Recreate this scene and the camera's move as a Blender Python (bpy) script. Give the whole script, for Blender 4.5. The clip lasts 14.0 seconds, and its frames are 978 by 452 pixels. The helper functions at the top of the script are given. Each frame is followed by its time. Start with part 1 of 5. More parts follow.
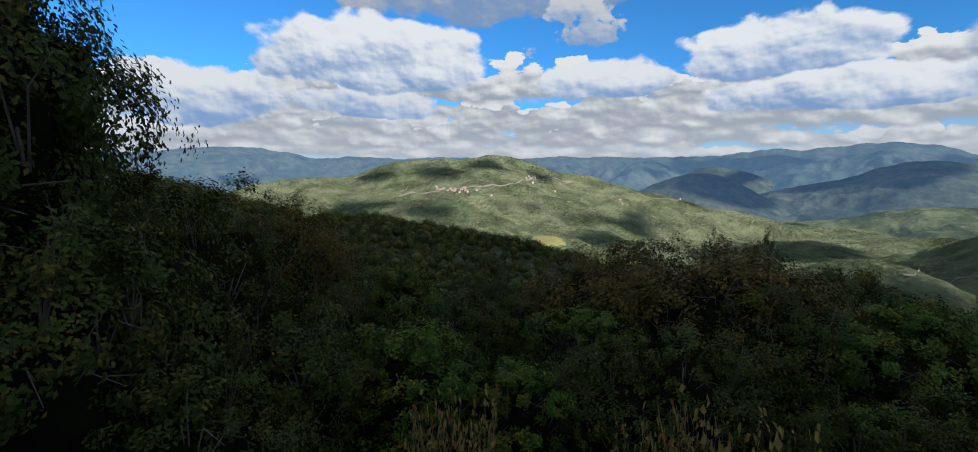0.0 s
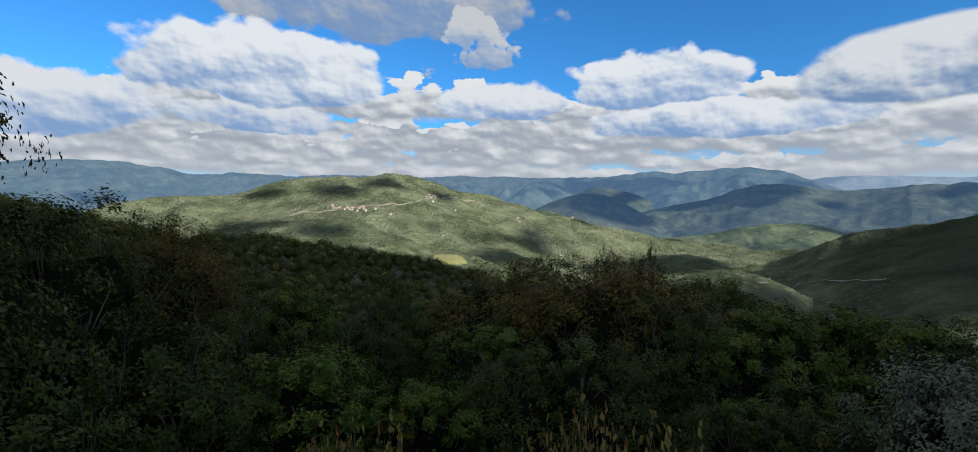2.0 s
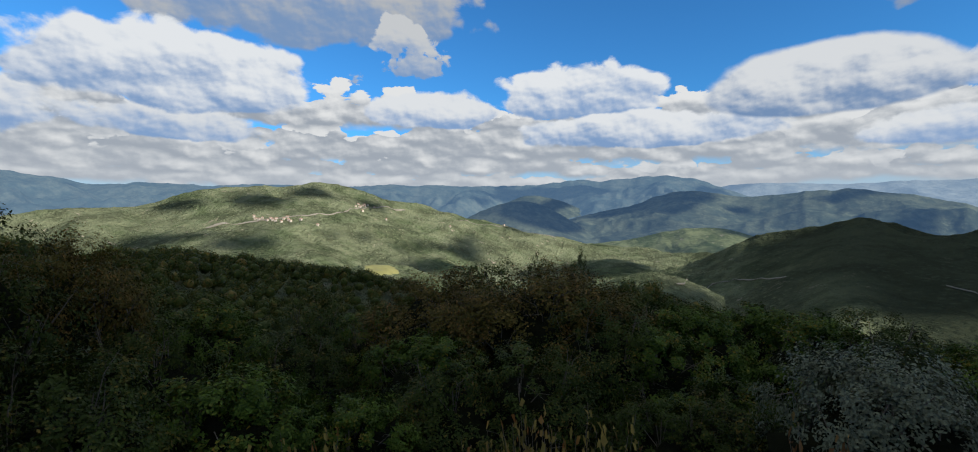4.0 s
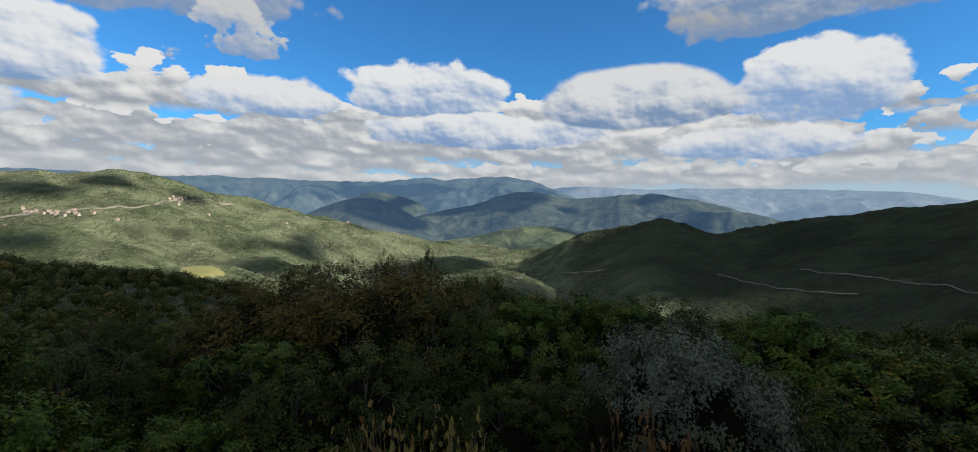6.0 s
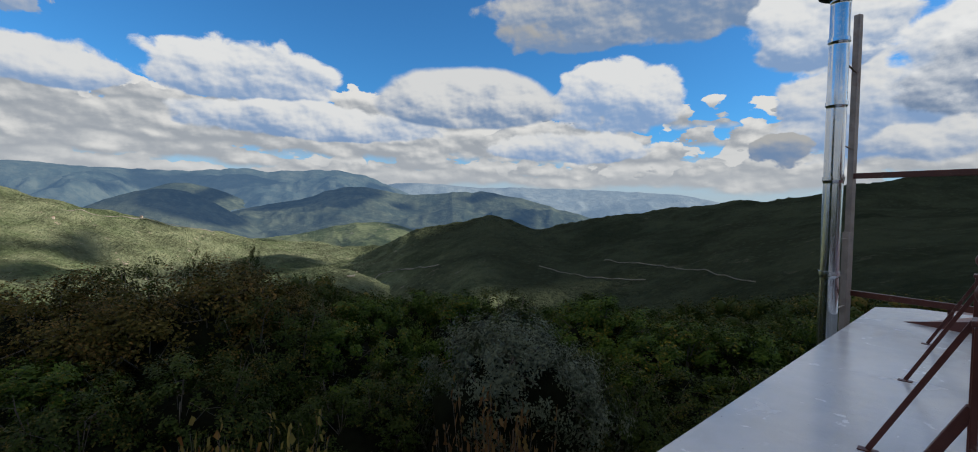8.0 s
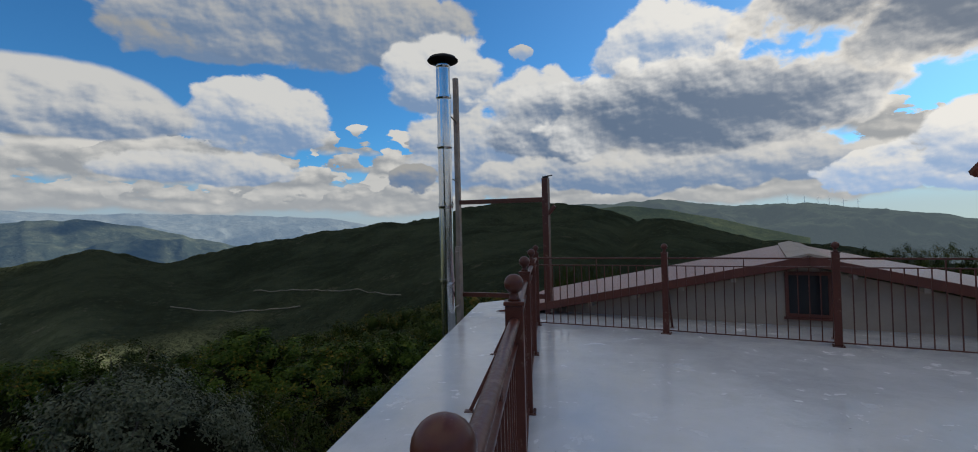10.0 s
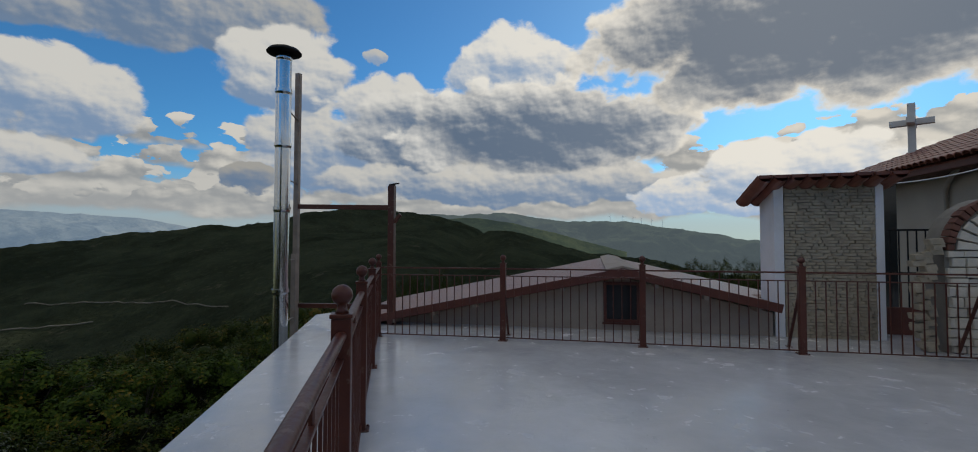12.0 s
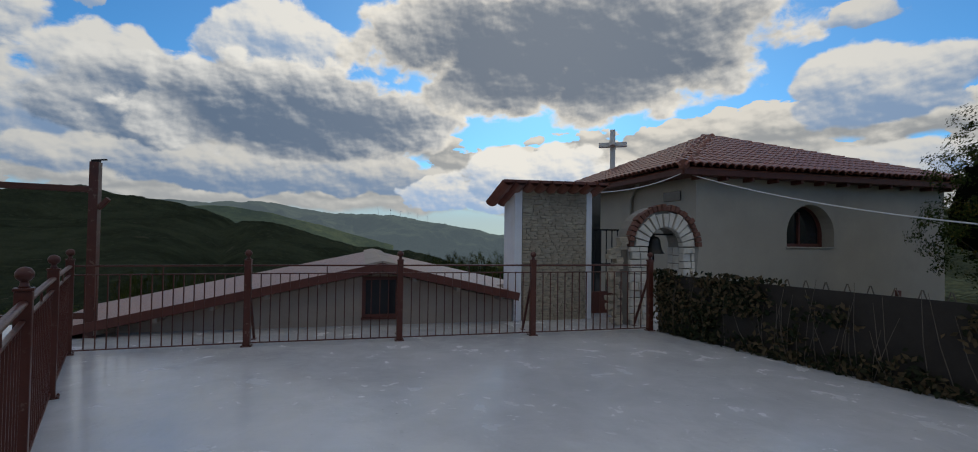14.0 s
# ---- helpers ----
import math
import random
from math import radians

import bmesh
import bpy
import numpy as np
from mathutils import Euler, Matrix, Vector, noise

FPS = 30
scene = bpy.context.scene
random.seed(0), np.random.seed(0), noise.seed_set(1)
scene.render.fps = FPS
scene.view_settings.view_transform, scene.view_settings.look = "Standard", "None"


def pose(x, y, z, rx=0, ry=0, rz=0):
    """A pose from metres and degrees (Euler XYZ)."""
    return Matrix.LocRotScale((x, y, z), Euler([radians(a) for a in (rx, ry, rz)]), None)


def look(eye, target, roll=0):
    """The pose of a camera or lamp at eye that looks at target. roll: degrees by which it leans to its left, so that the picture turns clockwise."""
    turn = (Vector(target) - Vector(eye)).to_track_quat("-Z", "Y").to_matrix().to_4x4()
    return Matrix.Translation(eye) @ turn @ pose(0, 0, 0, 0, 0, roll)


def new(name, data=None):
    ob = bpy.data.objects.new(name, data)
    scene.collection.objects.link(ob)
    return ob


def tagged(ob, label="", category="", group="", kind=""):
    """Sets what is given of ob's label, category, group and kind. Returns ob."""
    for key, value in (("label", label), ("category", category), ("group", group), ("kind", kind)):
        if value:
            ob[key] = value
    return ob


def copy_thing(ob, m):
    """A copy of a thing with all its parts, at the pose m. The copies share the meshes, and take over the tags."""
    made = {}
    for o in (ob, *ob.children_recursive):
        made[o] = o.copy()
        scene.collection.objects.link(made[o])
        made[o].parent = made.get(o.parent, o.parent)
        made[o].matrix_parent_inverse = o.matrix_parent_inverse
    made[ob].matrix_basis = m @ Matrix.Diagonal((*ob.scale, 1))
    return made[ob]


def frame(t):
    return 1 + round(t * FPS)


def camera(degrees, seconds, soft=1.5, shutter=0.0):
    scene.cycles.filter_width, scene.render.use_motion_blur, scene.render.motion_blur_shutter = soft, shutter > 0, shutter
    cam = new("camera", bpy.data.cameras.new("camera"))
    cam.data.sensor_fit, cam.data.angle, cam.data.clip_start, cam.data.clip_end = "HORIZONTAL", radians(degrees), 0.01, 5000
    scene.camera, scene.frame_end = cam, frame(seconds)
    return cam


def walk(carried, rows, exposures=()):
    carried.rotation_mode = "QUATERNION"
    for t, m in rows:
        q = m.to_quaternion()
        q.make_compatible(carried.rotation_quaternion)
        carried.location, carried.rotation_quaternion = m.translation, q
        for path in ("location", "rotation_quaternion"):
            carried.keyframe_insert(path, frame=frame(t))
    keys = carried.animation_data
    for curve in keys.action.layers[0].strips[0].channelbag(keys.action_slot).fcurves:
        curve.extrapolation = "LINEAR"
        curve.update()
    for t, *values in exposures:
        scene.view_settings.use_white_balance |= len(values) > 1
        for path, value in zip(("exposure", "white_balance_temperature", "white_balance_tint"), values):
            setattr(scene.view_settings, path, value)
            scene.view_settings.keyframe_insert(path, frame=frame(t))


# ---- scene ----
cam = camera(90.2, 14.0, 1.0)
PATH = [
    (0, (0.0, 0.22, 1.39), (-1.17, 1.834, 1.226), 0.4),
    (0.5, (-0.017, 0.209, 1.39), (-1.103, 1.882, 1.24), 0.5),
    (1, (-0.033, 0.199, 1.39), (-1.036, 1.925, 1.265), 0.7),
    (1.5, (-0.05, 0.188, 1.39), (-0.964, 1.964, 1.294), 0.6),
    (2, (-0.067, 0.177, 1.39), (-0.889, 1.999, 1.306), 0.5),
    (4.5, (-0.15, 0.124, 1.39), (-0.589, 2.075, 1.342), -0.1),
    (5, (-0.167, 0.113, 1.39), (-0.435, 2.095, 1.338), 0.2),
    (5.5, (-0.183, 0.103, 1.39), (-0.287, 2.099, 1.337), 0.4),
    (6, (-0.2, 0.092, 1.39), (-0.143, 2.09, 1.334), 0.7),
    (6.5, (-0.217, 0.081, 1.39), (0.004, 2.068, 1.331), 1.0),
    (7, (-0.233, 0.071, 1.39), (0.133, 2.036, 1.329), 1.3),
    (7.5, (-0.29, 0.03, 1.39), (0.193, 1.97, 1.33), 1.5),
    (8, (-0.40, -0.04, 1.395), (0.314, 1.827, 1.335), 1.3),
    (8.5, (-0.465, -0.11, 1.392), (0.583, 1.592, 1.352), 0.4),
    (9, (-0.53, -0.208, 1.399), (0.893, 1.199, 1.387), -0.3),
    (11.5, (-0.482, -0.292, 1.417), (1.408, 0.359, 1.488), -0.8),
    (12, (-0.45, -0.309, 1.413), (1.504, 0.113, 1.481), 0.1),
    (12.5, (-0.368, -0.347, 1.417), (1.618, -0.12, 1.483), 0.4),
    (13, (-0.338, -0.396, 1.424), (1.659, -0.501, 1.486), 0.5),
    (13.5, (-0.34, -0.402, 1.425), (1.639, -0.685, 1.481), 0.7),
    (14, (-0.352, -0.418, 1.439), (1.583, -0.923, 1.486), 0.8),
]
walk(cam, [(t, look(eye, target, roll)) for t, eye, target, roll in PATH], [(0.0, 0.66, 6100, 10), (2.0, 0.66, 6100, 10), (5.0, 0.64, 6350, 10), (7.5, 0.60, 6450, 10), (9.0, 0.48, 6600, 10), (11.5, 0.24, 6850, 9), (12.5, 0.24, 7000, 9), (14.0, 0.32, 6820, 9)])

# ---- world and light ----
SUN_AZ, SUN_EL = -112.0, 27.0       # degrees: left of +y, and above the horizon
# stretches of country that the unseen sheet puts in shade: across the sun's way, up it, and their half sizes in metres
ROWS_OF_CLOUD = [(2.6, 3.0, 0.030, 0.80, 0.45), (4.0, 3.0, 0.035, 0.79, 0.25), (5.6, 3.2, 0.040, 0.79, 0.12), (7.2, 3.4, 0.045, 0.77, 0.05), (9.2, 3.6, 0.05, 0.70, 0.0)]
BLOCKED_SPOTS = [
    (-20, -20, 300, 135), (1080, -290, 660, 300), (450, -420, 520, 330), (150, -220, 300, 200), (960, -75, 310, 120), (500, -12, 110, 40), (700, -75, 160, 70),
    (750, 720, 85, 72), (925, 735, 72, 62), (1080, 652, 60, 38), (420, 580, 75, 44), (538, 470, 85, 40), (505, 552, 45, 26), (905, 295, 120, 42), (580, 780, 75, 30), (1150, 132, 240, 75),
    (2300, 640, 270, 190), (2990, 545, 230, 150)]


def heading(az, el):
    a, e = radians(az), radians(el)
    return Vector((-math.sin(a) * math.cos(e), math.cos(a) * math.cos(e), math.sin(e)))


class Net:
    """Short spellings for building node trees."""

    def __init__(self, tree):
        self.t = tree

    def node(self, kind, **sets):
        n = self.t.nodes.new(kind)
        for k, v in sets.items():
            setattr(n, k, v)
        return n

    def put(self, socket, v):
        if isinstance(v, bpy.types.NodeSocket):
            self.t.links.new(v, socket)
        else:
            socket.default_value = v

    def math(self, op, a, b=0.0, c=0.0, clamp=False):
        n = self.node("ShaderNodeMath", operation=op, use_clamp=clamp)
        for s, v in zip(n.inputs, (a, b, c)):
            self.put(s, v)
        return n.outputs[0]

    def vmath(self, op, a, b=(0, 0, 0), scale=1.0):
        n = self.node("ShaderNodeVectorMath", operation=op)
        self.put(n.inputs[0], a)
        self.put(n.inputs[1], b)
        self.put(n.inputs[3], scale)
        return n.outputs["Value" if op in ("LENGTH", "DOT_PRODUCT", "DISTANCE") else "Vector"]

    def step(self, x, lo, hi, a=0.0, b=1.0):
        n = self.node("ShaderNodeMapRange", interpolation_type="SMOOTHSTEP")
        for s, v in zip(n.inputs, (x, lo, hi, a, b)):
            self.put(s, v)
        return n.outputs[0]

    def mix(self, f, a, b, how="MIX"):
        n = self.node("ShaderNodeMix", data_type="RGBA", blend_type=how)
        for s, v in zip((n.inputs[0], n.inputs[6], n.inputs[7]), (f, a, b)):
            self.put(s, v if not isinstance(v, tuple) or len(v) == 4 else (*v, 1))
        return n.outputs[2]

    flat_noise = False

    def noise(self, vec, scale, detail=4.0, rough=0.55, warp=0.0):
        n = self.node("ShaderNodeTexNoise", noise_dimensions="2D" if self.flat_noise else "3D")
        self.put(n.inputs["Vector"], vec)
        for k, v in (("Scale", scale), ("Detail", detail), ("Roughness", rough), ("Distortion", warp)):
            self.put(n.inputs[k], v)
        return n.outputs["Fac"]

    def voronoi(self, vec, scale, detail=0.0, feature="SMOOTH_F1", smooth=0.6):
        n = self.node("ShaderNodeTexVoronoi", feature=feature, voronoi_dimensions="2D" if self.flat_noise else "3D")
        self.put(n.inputs["Vector"], vec)
        self.put(n.inputs["Scale"], scale)
        self.put(n.inputs["Detail"], detail)
        if feature == "SMOOTH_F1":
            self.put(n.inputs["Smoothness"], smooth)
        return n.outputs["Distance"]

    def ramp(self, f, stops):
        n = self.node("ShaderNodeValToRGB")
        e = n.color_ramp.elements
        while len(e) < len(stops):
            e.new(0.5)
        for q, (p, c) in zip(e, stops):
            q.position, q.color = p, (*c, 1)
        self.put(n.inputs[0], f)
        return n.outputs[0]


world = bpy.data.worlds.new("sky")
scene.world = world
world.use_nodes = True
wt = world.node_tree
wt.nodes.clear()
W = Net(wt)
W.flat_noise = True
way = W.node("ShaderNodeTexCoord").outputs["Generated"]
sep = W.node("ShaderNodeSeparateXYZ")
W.put(sep.inputs[0], way)
sx, sy, sz = sep.outputs
az_ = W.math("MULTIPLY", W.math("ARCTAN2", W.math("MULTIPLY", sx, -1.0), sy), 180 / math.pi)
el_ = W.math("MULTIPLY", W.math("ARCSINE", sz), 180 / math.pi)
flat = W.node("ShaderNodeCombineXYZ")      # a sheet overhead
up = W.math("ADD", W.math("MAXIMUM", sz, 0.0), 0.16)
W.put(flat.inputs[0], W.math("DIVIDE", sx, up))
W.put(flat.inputs[1], W.math("DIVIDE", sy, up))
flat = flat.outputs[0]
shaped = W.node("ShaderNodeCombineXYZ")
W.put(shaped.inputs[0], W.math("MULTIPLY", az_, 0.1))
W.put(shaped.inputs[1], W.math("MULTIPLY", el_, 0.145))
shaped = shaped.outputs[0]


def puffs(vec):
    """Billowed cloud tops: round lobes on several scales."""
    big = W.math("SUBTRACT", 1.0, W.voronoi(vec, 1.5, 2.5))
    fine = W.noise(vec, 3.4, 9.0, 0.62, 0.25)
    return W.math("ADD", W.math("MULTIPLY", big, 0.55), W.math("MULTIPLY", fine, 0.45))


def lobes(vec):
    """The same lobes without their fine fringe, for the light on them."""
    return W.math("ADD", W.math("MULTIPLY", W.math("SUBTRACT", 1.0, W.voronoi(vec, 1.5, 1.0, "SMOOTH_F1", 0.8)), 0.75), W.math("MULTIPLY", W.noise(vec, 2.4, 5.0, 0.55), 0.45))


def curls(vec):
    """Small round knobs on the lobes."""
    return W.math("ADD", W.math("MULTIPLY", W.math("SUBTRACT", 1.0, W.voronoi(vec, 5.0, 1.0, "SMOOTH_F1", 0.5)), 0.55), W.math("MULTIPLY", W.noise(vec, 6.0, 7.0, 0.62), 0.65))


body = puffs(shaped)
# above nought where a lobe, or a knob on it, faces up and towards the sun
relief = W.math("SUBTRACT", lobes(shaped), lobes(W.vmath("ADD", shaped, (-0.06, 0.11, 0.0))))
knobs = W.math("SUBTRACT", curls(shaped), curls(W.vmath("ADD", shaped, (-0.022, 0.034, 0.0))))
coarse = W.noise(shaped, 0.9, 4.0, 0.55)
rag = W.math("SUBTRACT", body, 0.49)

sky = W.node("ShaderNodeTexSky", sky_type="NISHITA", sun_disc=False)
sky.sun_elevation, sky.sun_rotation = radians(SUN_EL), radians(-SUN_AZ)
sky.altitude, sky.air_density, sky.dust_density, sky.ozone_density = 700, 1.0, 0.35, 2.5
blue = W.mix(1.0, W.vmath("SCALE", sky.outputs[0], scale=0.105), (0.40, 1.04, 1.50), "MULTIPLY")

# rows of cumulus above the hills, the farthest first: foot, height, stretch along, share of sky, haze
veil = W.step(el_, 1.5, 9.0, 0.85, 0.0)
colour = W.mix(veil, blue, (0.47, 0.53, 0.60))
rowed = W.node("ShaderNodeCombineXYZ")
W.put(rowed.inputs[0], W.math("MULTIPLY", az_, 0.11))
W.put(rowed.inputs[1], W.math("MULTIPLY", el_, 0.22))
rowed = rowed.outputs[0]
for k, (foot_el, tall, stretch, share, haze) in enumerate(ROWS_OF_CLOUD):
    here = W.vmath("ADD", rowed, (3.7 * k, 5.3 * k, 0.0))
    lump = puffs(here)
    along = W.node("ShaderNodeCombineXYZ")
    W.put(along.inputs[0], W.math("MULTIPLY", az_, stretch))
    along.inputs[1].default_value = 7.7 * k
    there = W.noise(along.outputs[0], 1.0, 3.0, 0.6)
    wave = W.math("MULTIPLY", W.math("SUBTRACT", W.noise(along.outputs[0], 2.3, 3.0, 0.5), 0.5), 2.2)
    foot = W.math("ADD", foot_el, wave)
    t = W.math("DIVIDE", W.math("SUBTRACT", el_, foot), tall)
    top = W.math("ADD", W.math("MULTIPLY", W.math("SUBTRACT", lump, 0.47), 2.6), W.math("MULTIPLY", W.math("SUBTRACT", there, 1 - share), 4.5))
    alpha = W.math("MULTIPLY", W.step(W.math("SUBTRACT", top, t), 0.0, 0.11), W.step(W.math("ADD", t, W.math("MULTIPLY", W.math("SUBTRACT", lump, 0.5), 0.5)), -0.12, 0.16))
    face = W.math("SUBTRACT", lobes(here), lobes(W.vmath("ADD", here, (-0.05, 0.10, 0.0))))
    light = W.step(W.math("ADD", W.math("ADD", W.math("MULTIPLY", t, 0.80), W.math("ADD", W.math("MULTIPLY", face, 1.5), W.math("MULTIPLY", knobs, 0.55))), W.math("MULTIPLY", W.math("SUBTRACT", lump, 0.5), 0.9)), -0.12, 0.85)
    tone = W.mix(light, (0.345, 0.38, 0.425), (0.80, 0.795, 0.77))
    colour = W.mix(alpha, colour, W.mix(haze, tone, (0.54, 0.57, 0.60)))
# broken cloud goes on overhead and behind
over = W.noise(flat, 0.9, 6.0, 0.58)
over_a = W.math("MULTIPLY", W.step(over, 0.44, 0.54), W.step(el_, 27.0, 36.0))
colour = W.mix(over_a, colour, W.mix(W.step(W.noise(flat, 1.7, 4.0, 0.55), 0.35, 0.65), (0.45, 0.47, 0.50), (0.95, 0.93, 0.88)))

# the single large clouds: azimuth, elevation, half width, half height, foot (how flat below), ragged, bright, dark, dark core
NORTH_CLOUDS = [
    (66.0, 8.6, 9.0, 3.6, 0.6, 1.6, 0.84, 0.42, 0.0),
    (37.0, 21.6, 20.0, 5.0, 0.5, 1.3, 0.54, 0.36, 0.2),
    (27.0, 17.6, 6.5, 3.6, 0.3, 4.0, 0.66, 0.40, 0.0),
    (50.0, 9.0, 9.0, 2.3, 0.8, 1.6, 0.82, 0.42, 0.0),
    (48.5, 13.4, 13.5, 5.0, 1.3, 1.2, 0.90, 0.40, 0.0),
    (22.5, 11.6, 8.5, 2.6, 1.0, 1.6, 0.86, 0.42, 0.0),
    (6.5, 13.2, 10.5, 4.0, 1.3, 1.5, 0.90, 0.42, 0.0),
    (-1.0, 8.8, 17.0, 2.5, 1.4, 1.5, 0.88, 0.40, 0.0),
]
EAST_CLOUDS = [
    (-29.0, 19.5, 8.0, 2.6, 0.4, 1.4, 0.46, 0.34, 0.1),
    (-35.0, 12.6, 8.0, 5.0, 0.5, 1.5, 0.88, 0.44, 0.0),
    (-18.0, 12.0, 11.0, 4.3, 1.6, 0.45, 0.80, 0.33, 0.0),
    (-30.0, 7.3, 9.5, 2.4, 1.0, 1.6, 0.84, 0.42, 0.0),
    (-40.0, 23.0, 20.0, 6.2, 0.5, 1.2, 0.64, 0.32, 0.2),
    (-58.0, 10.5, 7.5, 6.5, 0.2, 1.5, 0.84, 0.42, 0.1),
    (-55.0, 18.0, 7.5, 5.0, 0.2, 1.4, 0.90, 0.42, 0.0),
    (-51.4, 6.7, 3.6, 1.7, 0.2, 3.0, 0.50, 0.31, 0.3),
    (-64.8, 20.8, 2.2, 1.1, 0.2, 4.5, 0.72, 0.50, 0.0),
]
SOUTH_CLOUDS = [
    (-80.0, 6.8, 24.0, 3.2, 0.4, 1.6, 0.80, 0.36, 0.1),
    (-80.5, 19.5, 8.5, 5.0, 0.2, 1.4, 1.02, 0.50, 0.1),
    (-66.0, 14.0, 8.0, 4.6, 0.2, 1.4, 0.92, 0.40, 0.1),
    (-70.0, 12.4, 12.0, 4.6, 0.3, 1.6, 0.96, 0.27, 0.45),
    (-84.0, 12.8, 19.0, 6.2, 0.3, 1.4, 1.05, 0.23, 0.62),
    (-103.0, 5.0, 9.0, 3.0, 0.3, 2.8, 0.98, 0.60, 0.0),
    (-112.0, 7.0, 13.0, 4.0, 0.3, 1.7, 1.05, 0.55, 0.0),
    (-143.0, 14.3, 8.0, 4.4, 0.3, 1.4, 0.92, 0.44, 0.1),
    (-113.0, 21.0, 26.0, 9.4, 0.3, 1.2, 0.95, 0.19, 0.76),
    (-144.0, 20.6, 5.0, 1.5, 0.4, 2.8, 0.84, 0.45, 0.0),
    (-143.6, 7.3, 7.5, 2.4, 0.6, 1.4, 0.88, 0.50, 0.0),
]
glow = W.math("POWER", W.math("MAXIMUM", W.vmath("DOT_PRODUCT", way, tuple(heading(SUN_AZ, SUN_EL))), 0.0), 7.0)
for a0, e0, wa, we, foot, ragged, bright, dark, core in NORTH_CLOUDS + EAST_CLOUDS + SOUTH_CLOUDS:
    da = W.math("MULTIPLY", W.math("SUBTRACT", az_, a0), 1 / wa)
    de = W.math("MULTIPLY", W.math("SUBTRACT", el_, e0), 1 / we)
    low_half = W.math("MINIMUM", de, 0.0)
    dist = W.math("ADD", W.math("MULTIPLY", da, da), W.math("ADD", W.math("MULTIPLY", de, de), W.math("MULTIPLY", W.math("MULTIPLY", low_half, low_half), foot)))
    depth = W.math("ADD", W.math("SUBTRACT", 1.14, dist), W.math("MULTIPLY", rag, ragged))
    alpha = W.step(depth, 0.0, 0.26)
    mass = W.math("ADD", W.math("SUBTRACT", 1.0, dist), W.math("MULTIPLY", W.math("SUBTRACT", coarse, 0.5), 0.8))
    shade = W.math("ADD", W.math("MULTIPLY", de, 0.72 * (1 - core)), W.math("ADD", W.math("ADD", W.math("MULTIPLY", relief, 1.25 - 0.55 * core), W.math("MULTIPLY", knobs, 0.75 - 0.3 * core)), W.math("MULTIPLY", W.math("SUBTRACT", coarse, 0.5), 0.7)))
    shade = W.math("SUBTRACT", W.math("ADD", shade, 0.50 + 0.05 * core), W.math("MULTIPLY", W.step(mass, 0.05, 1.1), core))
    tone = W.mix(W.step(shade, -0.10, 0.95), tuple(dark * c for c in (0.56, 0.86, 1.38)), tuple(0.90 * bright * c for c in (0.985, 1.0, 1.0)))
    if core > 0.6:
        # thin rims let the sun through
        rim = W.math("MULTIPLY", W.step(depth, 0.50, 0.05), W.math("MULTIPLY", glow, 0.8, clamp=True))
        tone = W.mix(rim, tone, (1.22, 1.17, 1.06))
    colour = W.mix(alpha, colour, tone)
colour = W.mix(W.math("MULTIPLY", glow, 0.07, clamp=True), colour, (1.5, 1.42, 1.28))
colour = W.mix(1.0, colour, W.mix(W.math("MULTIPLY", glow, 0.9, clamp=True), (1, 1, 1), (1.16, 1.12, 1.07)), "MULTIPLY")
bg = W.node("ShaderNodeBackground")
W.put(bg.inputs[0], colour)
bg.inputs[1].default_value = 0.62
wt.links.new(bg.outputs[0], W.node("ShaderNodeOutputWorld").inputs[0])

sun = new("sun", bpy.data.lights.new("sun", "SUN"))
sun.data.energy, sun.data.angle, sun.data.color = 5.0, radians(0.3), (1.0, 0.93, 0.80)
sun.matrix_world = look(heading(SUN_AZ, SUN_EL) * 50, (0, 0, 0))

# an added sheet past the camera's clip, unseen, blocks the sun: the terrace, the woods and the dark hill lie in its
# shade, and noise patches dapple the rest
sun_blocker_mat = bpy.data.materials.new("sun blocking sheet")
sun_blocker_mat.use_nodes = True
sun_blocker_mat.node_tree.nodes.clear()
B = Net(sun_blocker_mat.node_tree)
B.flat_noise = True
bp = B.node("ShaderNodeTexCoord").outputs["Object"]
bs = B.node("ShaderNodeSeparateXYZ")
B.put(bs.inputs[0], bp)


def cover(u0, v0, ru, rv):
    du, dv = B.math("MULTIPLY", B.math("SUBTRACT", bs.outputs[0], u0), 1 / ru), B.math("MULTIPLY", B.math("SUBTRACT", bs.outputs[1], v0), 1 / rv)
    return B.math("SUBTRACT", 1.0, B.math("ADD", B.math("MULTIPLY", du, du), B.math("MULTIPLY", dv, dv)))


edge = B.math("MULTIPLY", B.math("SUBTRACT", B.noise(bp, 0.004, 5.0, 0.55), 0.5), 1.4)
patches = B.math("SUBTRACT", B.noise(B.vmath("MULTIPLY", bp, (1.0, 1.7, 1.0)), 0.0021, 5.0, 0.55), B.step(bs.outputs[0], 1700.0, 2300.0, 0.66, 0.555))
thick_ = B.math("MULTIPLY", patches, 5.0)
for u0, v0, ru, rv in BLOCKED_SPOTS:
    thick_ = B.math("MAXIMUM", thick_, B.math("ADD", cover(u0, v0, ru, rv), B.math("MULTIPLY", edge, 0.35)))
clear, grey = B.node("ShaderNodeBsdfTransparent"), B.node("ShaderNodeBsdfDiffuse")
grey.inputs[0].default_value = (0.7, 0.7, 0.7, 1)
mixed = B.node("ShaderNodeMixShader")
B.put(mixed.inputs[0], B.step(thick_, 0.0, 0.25))
